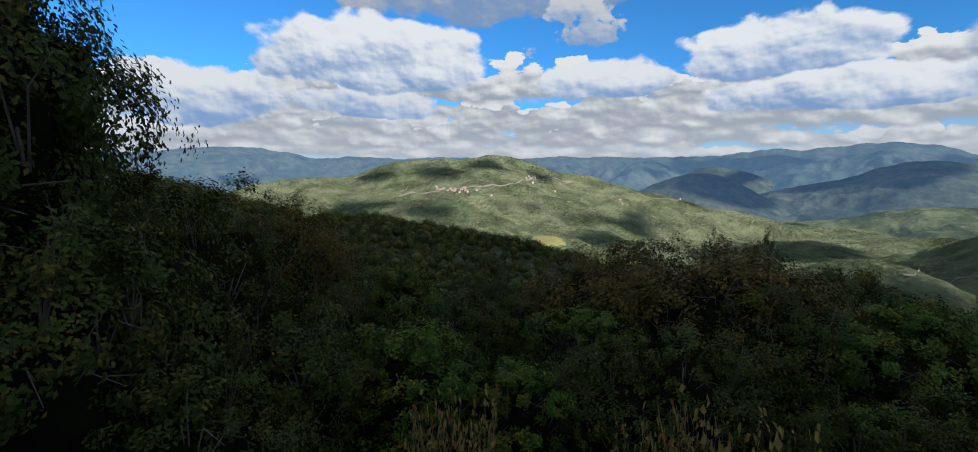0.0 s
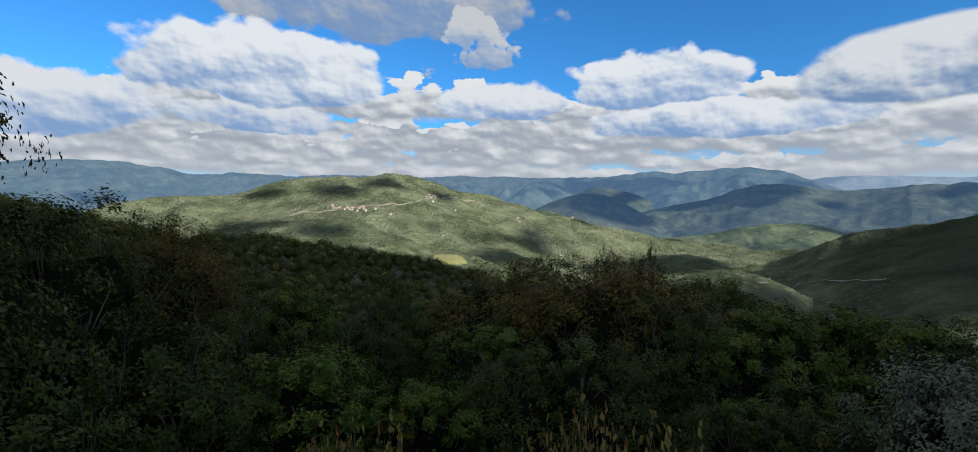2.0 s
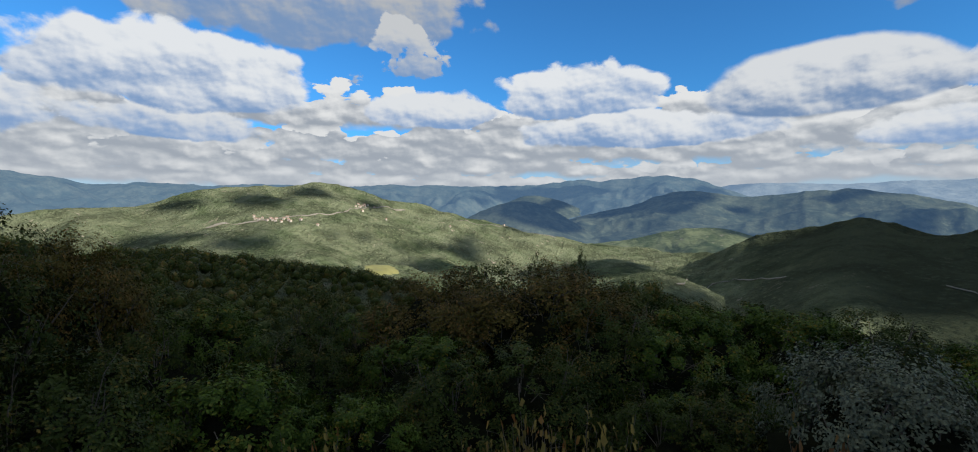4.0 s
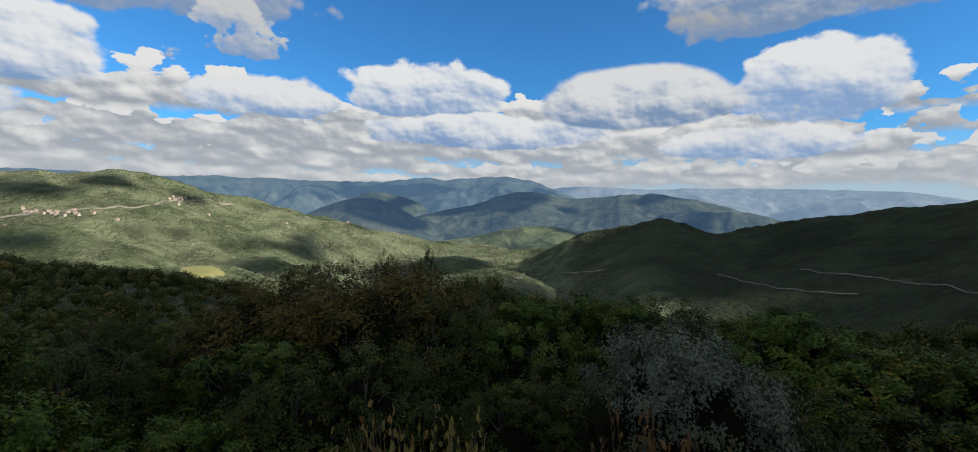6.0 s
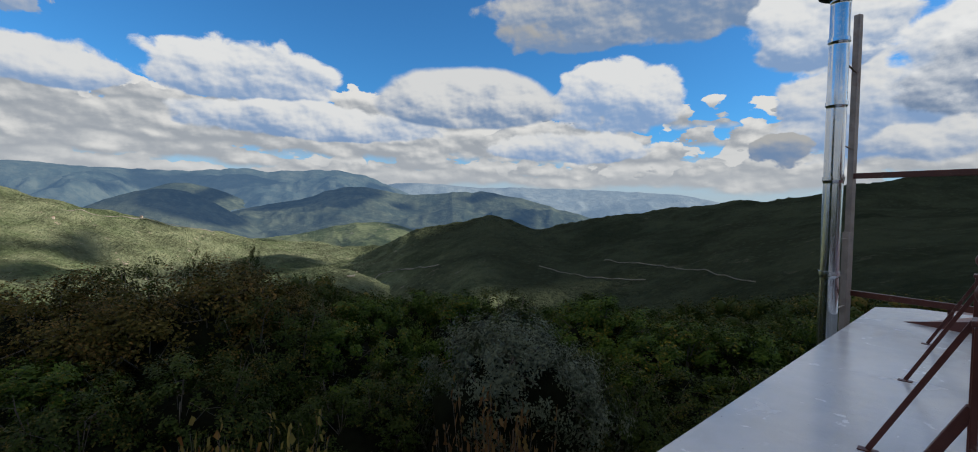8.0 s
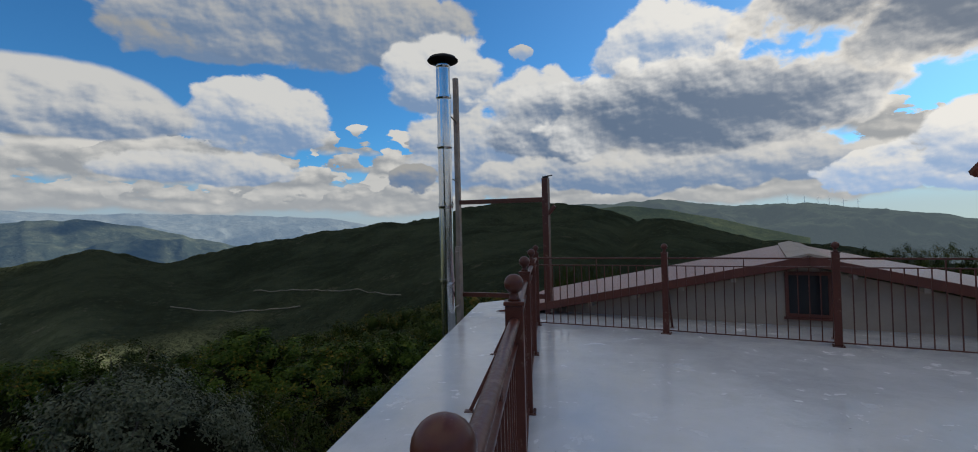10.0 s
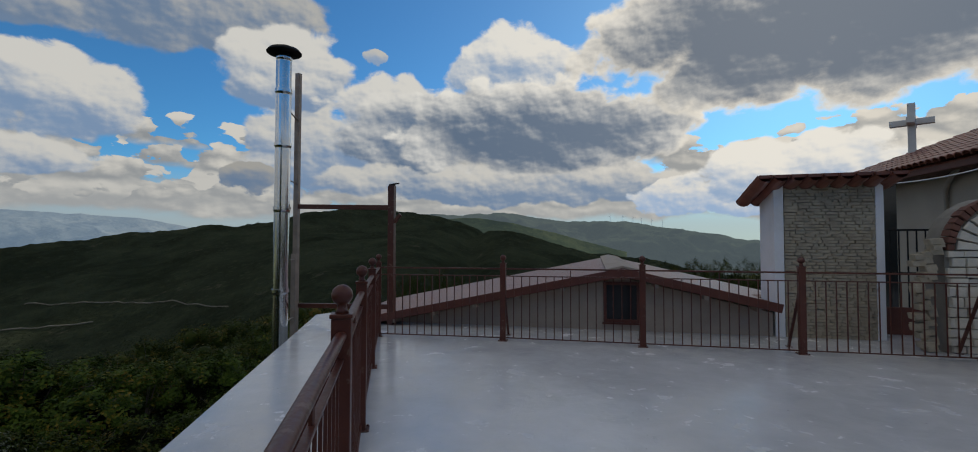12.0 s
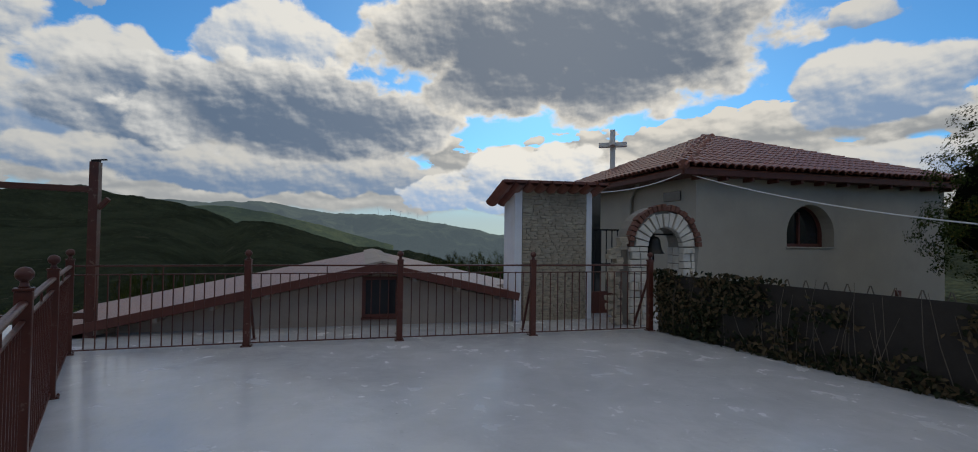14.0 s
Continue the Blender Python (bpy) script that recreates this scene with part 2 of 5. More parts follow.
sun_blocker_mat.node_tree.links.new(clear.outputs[0], mixed.inputs[1])
sun_blocker_mat.node_tree.links.new(grey.outputs[0], mixed.inputs[2])
sun_blocker_mat.node_tree.links.new(mixed.outputs[0], B.node("ShaderNodeOutputMaterial").inputs[0])
me = bpy.data.meshes.new("backdrop_sun_blocker")
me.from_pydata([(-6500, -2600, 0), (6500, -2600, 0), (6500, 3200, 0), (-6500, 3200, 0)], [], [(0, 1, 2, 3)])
me.materials.append(sun_blocker_mat)
sun_blocker = new("backdrop_sun_blocker", me)
sun_blocker.matrix_world = look(heading(SUN_AZ, SUN_EL) * 9000, (0, 0, 0))
tagged(sun_blocker, "unseen added sheet that blocks the sun over the shaded land", "cloud", kind="structure")

# ---- materials ----
def material(name):
    m = bpy.data.materials.new(name)
    m.use_nodes = True
    t = m.node_tree
    return m, Net(t), t.nodes["Principled BSDF"]


def place(N):
    """The object's own coordinates in metres."""
    return N.node("ShaderNodeTexCoord").outputs["Object"]


def ground_place(N):
    return N.node("ShaderNodeNewGeometry").outputs["Position"]


def bump(N, b, height, strength=0.3, distance=0.01):
    n = N.node("ShaderNodeBump")
    n.inputs["Strength"].default_value, n.inputs["Distance"].default_value = strength, distance
    N.put(n.inputs["Height"], height)
    N.put(b.inputs["Normal"], n.outputs[0])


def plain(name, base, rough=0.6, metal=0.0, spread=0.25, scale=6.0, relief=0.15, depth=0.004, dirt=None):
    """A surface of one kind with grain, cloudy variation and light wear."""
    m, N, b = material(name)
    v = place(N)
    wide, fine = N.noise(v, scale, 4.0), N.noise(v, scale * 14, 5.0, 0.65)
    f = N.math("ADD", N.math("MULTIPLY", wide, 0.65), N.math("MULTIPLY", fine, 0.35))
    lo, hi = (tuple(max(0.0, c * k) for c in base) for k in (1 - spread, 1 + spread))
    c = N.ramp(f, [(0.3, lo), (0.7, hi)])
    if dirt:
        c = N.mix(N.step(N.noise(v, scale * 0.45, 7.0, 0.7), 0.52, 0.72, 0.0, 0.6), c, dirt)
    N.put(b.inputs["Base Color"], c)
    N.put(b.inputs["Roughness"], N.step(fine, 0.25, 0.75, max(rough - 0.12, 0.03), min(rough + 0.12, 1)))
    b.inputs["Metallic"].default_value = metal
    bump(N, b, f, relief, depth)
    return m


def slab_paint():
    """Grey-white waterproof paint on concrete, walked on, with puddle marks, trowel ridges, flakes and chips."""
    m, N, b = material("terrace paint")
    v = place(N)
    wide, mid, fine = N.noise(v, 0.5, 5.0, 0.6), N.noise(v, 2.6, 7.0, 0.65, 0.4), N.noise(v, 38.0, 4.0, 0.6)
    c = N.ramp(N.math("ADD", N.math("MULTIPLY", wide, 0.6), N.math("MULTIPLY", mid, 0.4)), [(0.32, (0.45, 0.455, 0.47)), (0.62, (0.61, 0.61, 0.62))])
    trod = N.vmath("MULTIPLY", v, (0.5, 1.5, 1.0))
    c = N.mix(N.step(N.noise(trod, 3.4, 8.0, 0.72), 0.635, 0.70, 0.0, 0.45), c, (0.36, 0.36, 0.37))
    worn = N.step(N.noise(v, 0.9, 3.0, 0.6), 0.48, 0.60)                      # stretches where the paint lifts
    chip = N.math("MULTIPLY", N.step(N.noise(v, 6.5, 4.0, 0.55, 0.6), 0.655, 0.675), N.step(N.noise(v, 0.7, 2.0), 0.45, 0.6))
    flake = N.math("MULTIPLY", N.step(N.noise(N.vmath("MULTIPLY", v, (1.0, 1.6, 1.0)), 16.0, 4.0, 0.62, 0.8), 0.655, 0.685), worn)
    c = N.mix(N.math("MAXIMUM", chip, N.math("MULTIPLY", flake, 0.55)), c, (0.80, 0.80, 0.81))
    speck = N.step(N.noise(v, 24.0, 2.0, 0.5), 0.74, 0.77, 0.0, 0.8)          # grit and dead leaves
    c = N.mix(speck, c, (0.16, 0.15, 0.14))
    wet = N.math("MULTIPLY", N.step(mid, 0.52, 0.60), worn)                   # thin films of water
    N.put(b.inputs["Base Color"], c)
    dry = N.math("ADD", N.step(mid, 0.35, 0.7, 0.06, 0.24), N.math("MULTIPLY", wide, 0.12))
    N.put(b.inputs["Roughness"], N.math("SUBTRACT", dry, N.math("MULTIPLY", wet, 0.12), clamp=True))
    b.inputs["Specular IOR Level"].default_value = 0.5
    height = N.math("ADD", mid, N.math("ADD", N.math("MULTIPLY", fine, 0.12), N.math("MULTIPLY", N.math("ADD", chip, flake), -0.4)))
    bump(N, b, N.math("ADD", height, N.math("MULTIPLY", N.math("MULTIPLY", N.noise(v, 12.0, 4.0, 0.6), worn), 0.5)), 0.4, 0.012)
    return m


def rail_paint():
    """Red-brown enamel on steel, rubbed to bare metal in streaks."""
    m, N, b = material("brown rail enamel")
    v = place(N)
    wide, fine = N.noise(v, 5.0, 5.0, 0.6), N.noise(v, 70.0, 4.0, 0.65)
    c = N.ramp(N.math("ADD", N.math("MULTIPLY", wide, 0.6), N.math("MULTIPLY", fine, 0.4)), [(0.3, (0.062, 0.016, 0.010)), (0.68, (0.110, 0.031, 0.020))])
    worn = N.step(N.math("ADD", N.noise(v, 13.0, 6.0, 0.7), N.math("MULTIPLY", fine, 0.15)), 0.66, 0.74, 0.0, 0.7)
    N.put(b.inputs["Base Color"], N.mix(worn, c, (0.19, 0.12, 0.09)))
    N.put(b.inputs["Roughness"], N.step(fine, 0.2, 0.8, 0.28, 0.48))
    b.inputs["Specular IOR Level"].default_value = 0.4
    bump(N, b, N.math("ADD", fine, wide), 0.12, 0.002)
    return m


def leaf(name, lo, hi, dry=None, share=0.0, sheen=0.08):
    """Leaves: colour runs from leaf to leaf and over the crown; thin, so some light comes through."""
    m, N, b = material(name)
    geo = N.node("ShaderNodeNewGeometry")
    per = geo.outputs["Random Per Island"]
    crown = N.noise(geo.outputs["Position"], 0.55, 3.0, 0.6)
    c = N.mix(N.math("ADD", N.math("MULTIPLY", per, 0.55), N.math("MULTIPLY", N.math("SUBTRACT", crown, 0.25), 0.8), clamp=True), lo, hi)
    if dry:
        f = N.step(N.math("ADD", N.math("MULTIPLY", N.noise(geo.outputs["Position"], 0.8, 4.0, 0.6), 0.8), N.math("MULTIPLY", per, 0.4)), 0.75 - share, 0.95 - share)
        c = N.mix(f, c, dry)
    N.put(b.inputs["Base Color"], c)
    b.inputs["Roughness"].default_value = 0.55
    b.inputs["Specular IOR Level"].default_value = sheen
    thin = N.node("ShaderNodeBsdfTranslucent")
    N.put(thin.inputs[0], c)
    out = N.node("ShaderNodeMixShader")
    out.inputs[0].default_value = 0.10
    N.t.links.new(b.outputs[0], out.inputs[1])
    N.t.links.new(thin.outputs[0], out.inputs[2])
    N.t.links.new(out.outputs[0], N.t.nodes["Material Output"].inputs[0])
    return m


def land(name, woods, grass, bare, glow=None, grain=1.0, patch=0.5, open_side=None):
    """Wooded slopes: tree crowns, scrub, meadow and bare cuts; open_side: the scrubby country, against the closed
    woods. glow: haze of the far air, put into emission on a backdrop.
    """
    m, N, b = material(name)
    v = ground_place(N)
    big, mid = N.noise(v, 0.0045, 6.0, 0.6), N.noise(v, 0.02, 6.0, 0.65, 0.5)
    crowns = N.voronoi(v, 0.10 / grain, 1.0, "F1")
    w = N.step(N.math("ADD", N.math("MULTIPLY", big, 0.6), N.math("MULTIPLY", mid, 0.5)), patch - 0.05, patch + 0.14)
    if open_side:
        split = N.node("ShaderNodeSeparateXYZ")
        N.put(split.inputs[0], v)
        side = N.math("ADD", split.outputs[0], N.math("MULTIPLY", big, 260.0))
        shut = N.step(side, 180.0, 420.0)
        w = N.math("MULTIPLY", w, N.math("SUBTRACT", 1.0, N.math("MULTIPLY", shut, 0.8)))
        woods_in = N.mix(shut, open_side, woods)
    c = N.mix(w, woods_in if open_side else woods, grass)
    # darker woods colour away from the middle of each crown cell
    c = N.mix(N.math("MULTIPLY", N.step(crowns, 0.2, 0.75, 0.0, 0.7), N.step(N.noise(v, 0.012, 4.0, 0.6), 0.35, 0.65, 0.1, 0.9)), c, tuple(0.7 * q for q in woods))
    cut = N.step(N.math("ADD", N.noise(v, 0.03, 7.0, 0.75), N.math("MULTIPLY", big, 0.25)), 0.74, 0.79, 0.0, 0.75)
    if open_side:
        cut = N.math("MULTIPLY", cut, N.math("SUBTRACT", 1.0, N.math("MULTIPLY", shut, 0.85)))
    c = N.mix(cut, c, bare)
    N.put(b.inputs["Base Color"], c)
    b.inputs["Roughness"].default_value = 0.9
    b.inputs["Specular IOR Level"].default_value = 0.0
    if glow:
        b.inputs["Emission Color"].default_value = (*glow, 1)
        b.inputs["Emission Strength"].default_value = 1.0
    bump(N, b, N.math("ADD", N.math("MULTIPLY", crowns, -4.0), N.math("MULTIPLY", N.noise(v, 0.04, 7.0, 0.7), 14.0)), 0.22 if glow else 1.0, 1.8 * grain)
    return m


M_SLAB = slab_paint()
M_RAIL = rail_paint()
M_STEEL = plain("flue steel", (0.62, 0.63, 0.64), 0.16, 1.0, 0.10, 3.0, 0.05, 0.004)
M_BLACK = plain("sooty black metal", (0.012, 0.012, 0.013), 0.55, 0.6, 0.3, 8.0)
M_GALV = plain("weathered pole", (0.30, 0.24, 0.20), 0.5, 0.3, 0.35, 5.0, dirt=(0.16, 0.07, 0.04))
M_TILE = plain("clay roof tile", (0.22, 0.082, 0.055), 0.38, 0.0, 0.35, 4.0, 0.3, 0.006, dirt=(0.11, 0.065, 0.055))
M_FASCIA = plain("brown stained timber", (0.105, 0.028, 0.018), 0.55, 0.0, 0.3, 5.0, 0.2)
M_GABLE = plain("beige gable render", (0.36, 0.30, 0.25), 0.85, 0.0, 0.15, 2.0, 0.3, dirt=(0.25, 0.20, 0.17))
M_CHURCH = plain("grey-beige render", (0.37, 0.335, 0.28), 0.88, 0.0, 0.10, 1.2, 0.25, dirt=(0.31, 0.285, 0.24))
M_WHITE = plain("white painted render", (0.74, 0.75, 0.78), 0.8, 0.0, 0.06, 2.0, 0.2, dirt=(0.6, 0.6, 0.62))
M_STONE = plain("tan ledge stone", (0.36, 0.31, 0.235), 0.85, 0.0, 0.35, 5.0, 0.5, 0.008, dirt=(0.20, 0.17, 0.13))
M_ARCH = plain("pale limestone", (0.60, 0.56, 0.49), 0.85, 0.0, 0.22, 4.0, 0.5, 0.01, dirt=(0.36, 0.31, 0.26))
M_MORTAR = plain("grey mortar", (0.25, 0.23, 0.20), 0.9, 0.0, 0.2, 7.0, 0.4)
M_BRICK = plain("red brick rim", (0.15, 0.064, 0.045), 0.85, 0.0, 0.35, 9.0, 0.5, 0.01)
M_GLASS = plain("dark window glass", (0.015, 0.017, 0.02), 0.08, 0.0, 0.2, 1.0, 0.02)
M_BRONZE = plain("dark bell bronze", (0.035, 0.033, 0.03), 0.45, 0.8, 0.3, 9.0)
M_CABLE = plain("white cable sheath", (0.62, 0.62, 0.60), 0.5, 0.0, 0.1)
M_BARK = plain("grey-brown bark", (0.105, 0.085, 0.065), 0.9, 0.0, 0.4, 3.0, 0.9, 0.03)
M_OAK = leaf("oak leaf", (0.013, 0.022, 0.004), (0.060, 0.082, 0.013), (0.13, 0.090, 0.018), 0.05)
M_RUST = leaf("turning oak leaf", (0.030, 0.027, 0.005), (0.125, 0.098, 0.018), (0.165, 0.095, 0.024), 0.12)
M_BRIGHT = leaf("fresh green leaf", (0.014, 0.032, 0.004), (0.108, 0.158, 0.018), (0.18, 0.120, 0.015), 0.05)
# inside of the crowns: their deep shade is put into this dark colour
M_SHADE_CORE = plain("crown core painted dark as shade", (0.008, 0.009, 0.004), 0.95, 0.0, 0.5, 3.0, 0.9, 0.08)
M_SHADE_CORE.node_tree.nodes["Principled BSDF"].inputs["Specular IOR Level"].default_value = 0.03
M_HOLM = leaf("grey holm oak leaf", (0.046, 0.056, 0.030), (0.130, 0.145, 0.080), None, 0.0, 0.3)
M_DRY = leaf("yellow shrub leaf", (0.16, 0.12, 0.03), (0.34, 0.26, 0.07), (0.22, 0.09, 0.025), 0.10)
M_RED = leaf("rust-brown shrub leaf", (0.09, 0.045, 0.018), (0.20, 0.10, 0.035), (0.20, 0.13, 0.04), 0.10)
M_IVY = leaf("dark screen ivy leaf", (0.010, 0.014, 0.007), (0.034, 0.042, 0.020), (0.105, 0.075, 0.042), 0.25)
M_WOODS = leaf("wooded slope leaf", (0.018, 0.028, 0.005), (0.078, 0.098, 0.017), (0.15, 0.100, 0.022), 0.09)
# open side paler: scrub and meadow, with some haze put into the colour
M_LAND = land("wooded ground", (0.042, 0.053, 0.032), (0.215, 0.235, 0.138), (0.42, 0.35, 0.27), open_side=(0.115, 0.145, 0.074), patch=0.46)
# far ranges: haze is put into their bluish base colours and glow
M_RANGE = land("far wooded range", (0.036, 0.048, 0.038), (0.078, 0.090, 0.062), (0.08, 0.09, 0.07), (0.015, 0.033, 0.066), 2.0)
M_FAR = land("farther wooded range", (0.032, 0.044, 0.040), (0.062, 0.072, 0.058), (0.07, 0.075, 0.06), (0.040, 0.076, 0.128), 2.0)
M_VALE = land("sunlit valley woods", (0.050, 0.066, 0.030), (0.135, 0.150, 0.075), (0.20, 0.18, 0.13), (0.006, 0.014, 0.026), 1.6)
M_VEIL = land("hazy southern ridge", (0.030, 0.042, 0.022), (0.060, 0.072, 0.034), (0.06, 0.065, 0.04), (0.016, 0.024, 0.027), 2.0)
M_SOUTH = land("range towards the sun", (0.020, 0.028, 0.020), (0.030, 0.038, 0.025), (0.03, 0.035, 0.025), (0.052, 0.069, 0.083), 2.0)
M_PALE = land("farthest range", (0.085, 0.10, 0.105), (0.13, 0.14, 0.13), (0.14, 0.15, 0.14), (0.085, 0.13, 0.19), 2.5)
M_HOUSE = plain("pale village wall", (0.40, 0.35, 0.29), 0.85)
M_OLDTILE = plain("faded village roof tile", (0.30, 0.19, 0.14), 0.8)
M_MEADOW = plain("dry yellow grass", (0.185, 0.175, 0.055), 0.95, 0.0, 0.3, 0.08, 0.4, 0.3, dirt=(0.20, 0.20, 0.06))
M_ROAD = plain("dusty road", (0.20, 0.18, 0.14), 0.95, 0.0, 0.2, 0.3)
M_NET = plain("dark screen mesh", (0.022, 0.017, 0.013), 0.85, 0.0, 0.3, 10.0)

# ---- mesh helpers ----
def solid(name, verts, faces, mat, parent=None, label="", smooth=False):
    me = bpy.data.meshes.new(name)
    me.from_pydata([tuple(v) for v in verts], [], [tuple(f) for f in faces])
    me.materials.append(mat)
    if smooth:
        me.polygons.foreach_set("use_smooth", [True] * len(me.polygons))
    me.update()
    ob = new(name, me)
    if parent:
        ob.parent = parent
    if label:
        ob["label"] = label
    return ob


def part(name, bm, mat, parent=None, label="", smooth=False):
    """One mesh object under a thing or a part."""
    me = bpy.data.meshes.new(name)
    bmesh.ops.recalc_face_normals(bm, faces=bm.faces)
    bm.to_mesh(me)
    bm.free()
    me.materials.append(mat)
    if smooth:
        me.polygons.foreach_set("use_smooth", [True] * len(me.polygons))
    ob = new(name, me)
    if parent:
        ob.parent = parent
    if label:
        ob["label"] = label
    return ob


def box(bm, lo, hi, m=None, bevel=0.0):
    """A box between two corners, turned by m, its edges rounded by bevel."""
    r = bmesh.ops.create_cube(bm, size=1.0)
    vs = r["verts"]
    c, s = (Vector(lo) + Vector(hi)) / 2, Vector(hi) - Vector(lo)
    bmesh.ops.transform(bm, matrix=Matrix.Translation(c) @ Matrix.Diagonal((*s, 1)), verts=vs)
    if bevel:
        es = list({e for v in vs for e in v.link_edges})
        made = bmesh.ops.bevel(bm, geom=es, offset=bevel, segments=2, affect="EDGES", profile=0.5)
        vs = list({v for f in made["faces"] for v in f.verts} | {v for v in vs if v.is_valid})
    if m is not None:
        bmesh.ops.transform(bm, matrix=m, verts=vs)
    return vs


def beam(bm, a, b, w, h=None, bevel=0.004):
    """A bar of w by h from a to b."""
    a, b = Vector(a), Vector(b)
    h = h or w
    d = b - a
    m = Matrix.Translation(a) @ d.to_track_quat("X", "Z").to_matrix().to_4x4()
    return box(bm, (0, -w / 2, -h / 2), (d.length, w / 2, h / 2), m, bevel)


def tube(bm, path, radii, n=12, caps=True):
    """A round bar along a path, with a radius for each of its points."""
    path = [Vector(p) for p in path]
    rings = []
    for i, p in enumerate(path):
        d = (path[min(i + 1, len(path) - 1)] - path[max(i - 1, 0)]).normalized()
        q = d.to_track_quat("Z", "Y")
        rings.append([bm.verts.new(p + q @ Vector((math.cos(t) * radii[i], math.sin(t) * radii[i], 0))) for t in (2 * math.pi * k / n for k in range(n))])
    for a, b in zip(rings, rings[1:]):
        for k in range(n):
            bm.faces.new((a[k], a[(k + 1) % n], b[(k + 1) % n], b[k]))
    if caps:
        bm.faces.new(rings[0][::-1])
        bm.faces.new(rings[-1])
    return rings


def turned(bm, centre, profile, n=20, caps=True):
    """A body turned on an upright axis from (radius, height) pairs."""
    c = Vector(centre)
    tube(bm, [c + Vector((0, 0, z)) for _, z in profile], [max(r, 0.0005) for r, _ in profile], n, caps)


# ---- the land ----
def lattice(x, y, seed):
    """Smooth noise from nought to one on a unit lattice."""
    xi, yi = np.floor(x).astype(np.int64), np.floor(y).astype(np.int64)
    fx, fy = x - xi, y - yi
    fx, fy = fx * fx * (3 - 2 * fx), fy * fy * (3 - 2 * fy)

    def h(a, b):
        k = (a * 374761393 + b * 668265263 + seed * 982451653) & 0x7FFFFFFF
        k = ((k ^ (k >> 13)) * 1274126177) & 0x7FFFFFFF
        return ((k ^ (k >> 16)) & 0xFFFF) / 65535.0
    return (h(xi, yi) * (1 - fx) + h(xi + 1, yi) * fx) * (1 - fy) + (h(xi, yi + 1) * (1 - fx) + h(xi + 1, yi + 1) * fx) * fy


def fractal(x, y, seed=0, octaves=6, gain=0.5, ridged=False):
    total, amp, norm = 0.0, 1.0, 0.0
    for o in range(octaves):
        n = lattice(x * 2.03**o + 17.3 * o, y * 2.03**o - 9.1 * o, seed + o)
        total = total + amp * (1 - np.abs(2 * n - 1) if ridged else n)
        norm, amp = norm + amp, amp * gain
    return total / norm


def soft_max(a, b, k):
    h = np.clip(0.5 + 0.5 * (a - b) / k, 0, 1)
    return b * (1 - h) + a * h + k * h * (1 - h)


def crest(az, keys):
    """The elevation of a ridge line over the azimuths, in degrees."""
    k = np.array(sorted(keys))
    e = np.interp(az, k[:, 0], k[:, 1], left=-40, right=-40)
    for d in (0.6, 1.2):
        e = (e + np.interp(az - d, k[:, 0], k[:, 1], left=-40, right=-40) + np.interp(az + d, k[:, 0], k[:, 1], left=-40, right=-40)) / 3
    return e


EYE_Z = 1.4
# ridges of the near country: how far, fall in front, fall behind, line of (azimuth, elevation), roughness
SUNNY = (1900, 0.27, 0.30, [(66, -2), (61.4, 0.0), (57.3, 0.7), (51.5, 1.4), (44.5, 2.6), (40, 3.1), (36.9, 3.5), (33.3, 3.1), (29, 1.8), (21.7, 0.1), (12.8, -1.6), (5.2, -3.5), (-0.9, -4.9), (-5, -6.6), (-9, -9)])
DARK = (1150, 0.13, 0.25, [(6, -10), (-3.6, -6.3), (-7.8, -5.0), (-14.3, -2.6), (-19.9, -0.9), (-25, -1.4), (-30.5, -1.45), (-36, -0.6), (-41, 0.2), (-46.5, 1.2), (-53.8, 2.2), (-58, 3.0), (-62, 3.1), (-66.5, 3.5), (-70, 3.5), (-73.3, 2.9), (-76.5, 1.6), (-80, -1), (-84, -4)])
HUMP = (900, 0.14, 0.22, [(-66, -5), (-70.5, -2.2), (-76.8, 0.8), (-79.5, 1.4), (-84.5, 0.4), (-91.5, -1.0), (-96.3, -2.2), (-100, -2.7), (-112, -3.5), (-120, -6)])
KNOLL = (640, 0.20, 0.22, [(9, -10), (4.3, -8.4), (-0.8, -6.4), (-4.3, -6.9), (-7.1, -7.9), (-11, -10)])
SPUR = (210, 0.16, 0.20, [(84, 2.0), (75, 0.8), (66, -1.4), (60.5, -3.2), (55, -4.6), (50.3, -4.4), (43.8, -5.2), (36.9, -6.7), (28.9, -8.2), (22, -10), (14, -13)])
SHOULDER = (120, 0.16, 0.25, [(20, -13), (8, -11.6), (4, -10.6), (-1, -10.1), (-5, -10.8), (-9, -12.4), (-15, -13.6), (-30, -13.4), (-40, -12.4), (-48, -10.8), (-56, -9.8), (-70, -9), (-90, -8), (-110, -6)])
MEADOW = (390, 0.10, 0.20, [(36, -10), (33, -6.4), (30, -5.6), (27, -5.7), (24.5, -6.3), (20, -9)])
RIDGES = [MEADOW, SUNNY, DARK, HUMP, KNOLL, SPUR, SHOULDER]


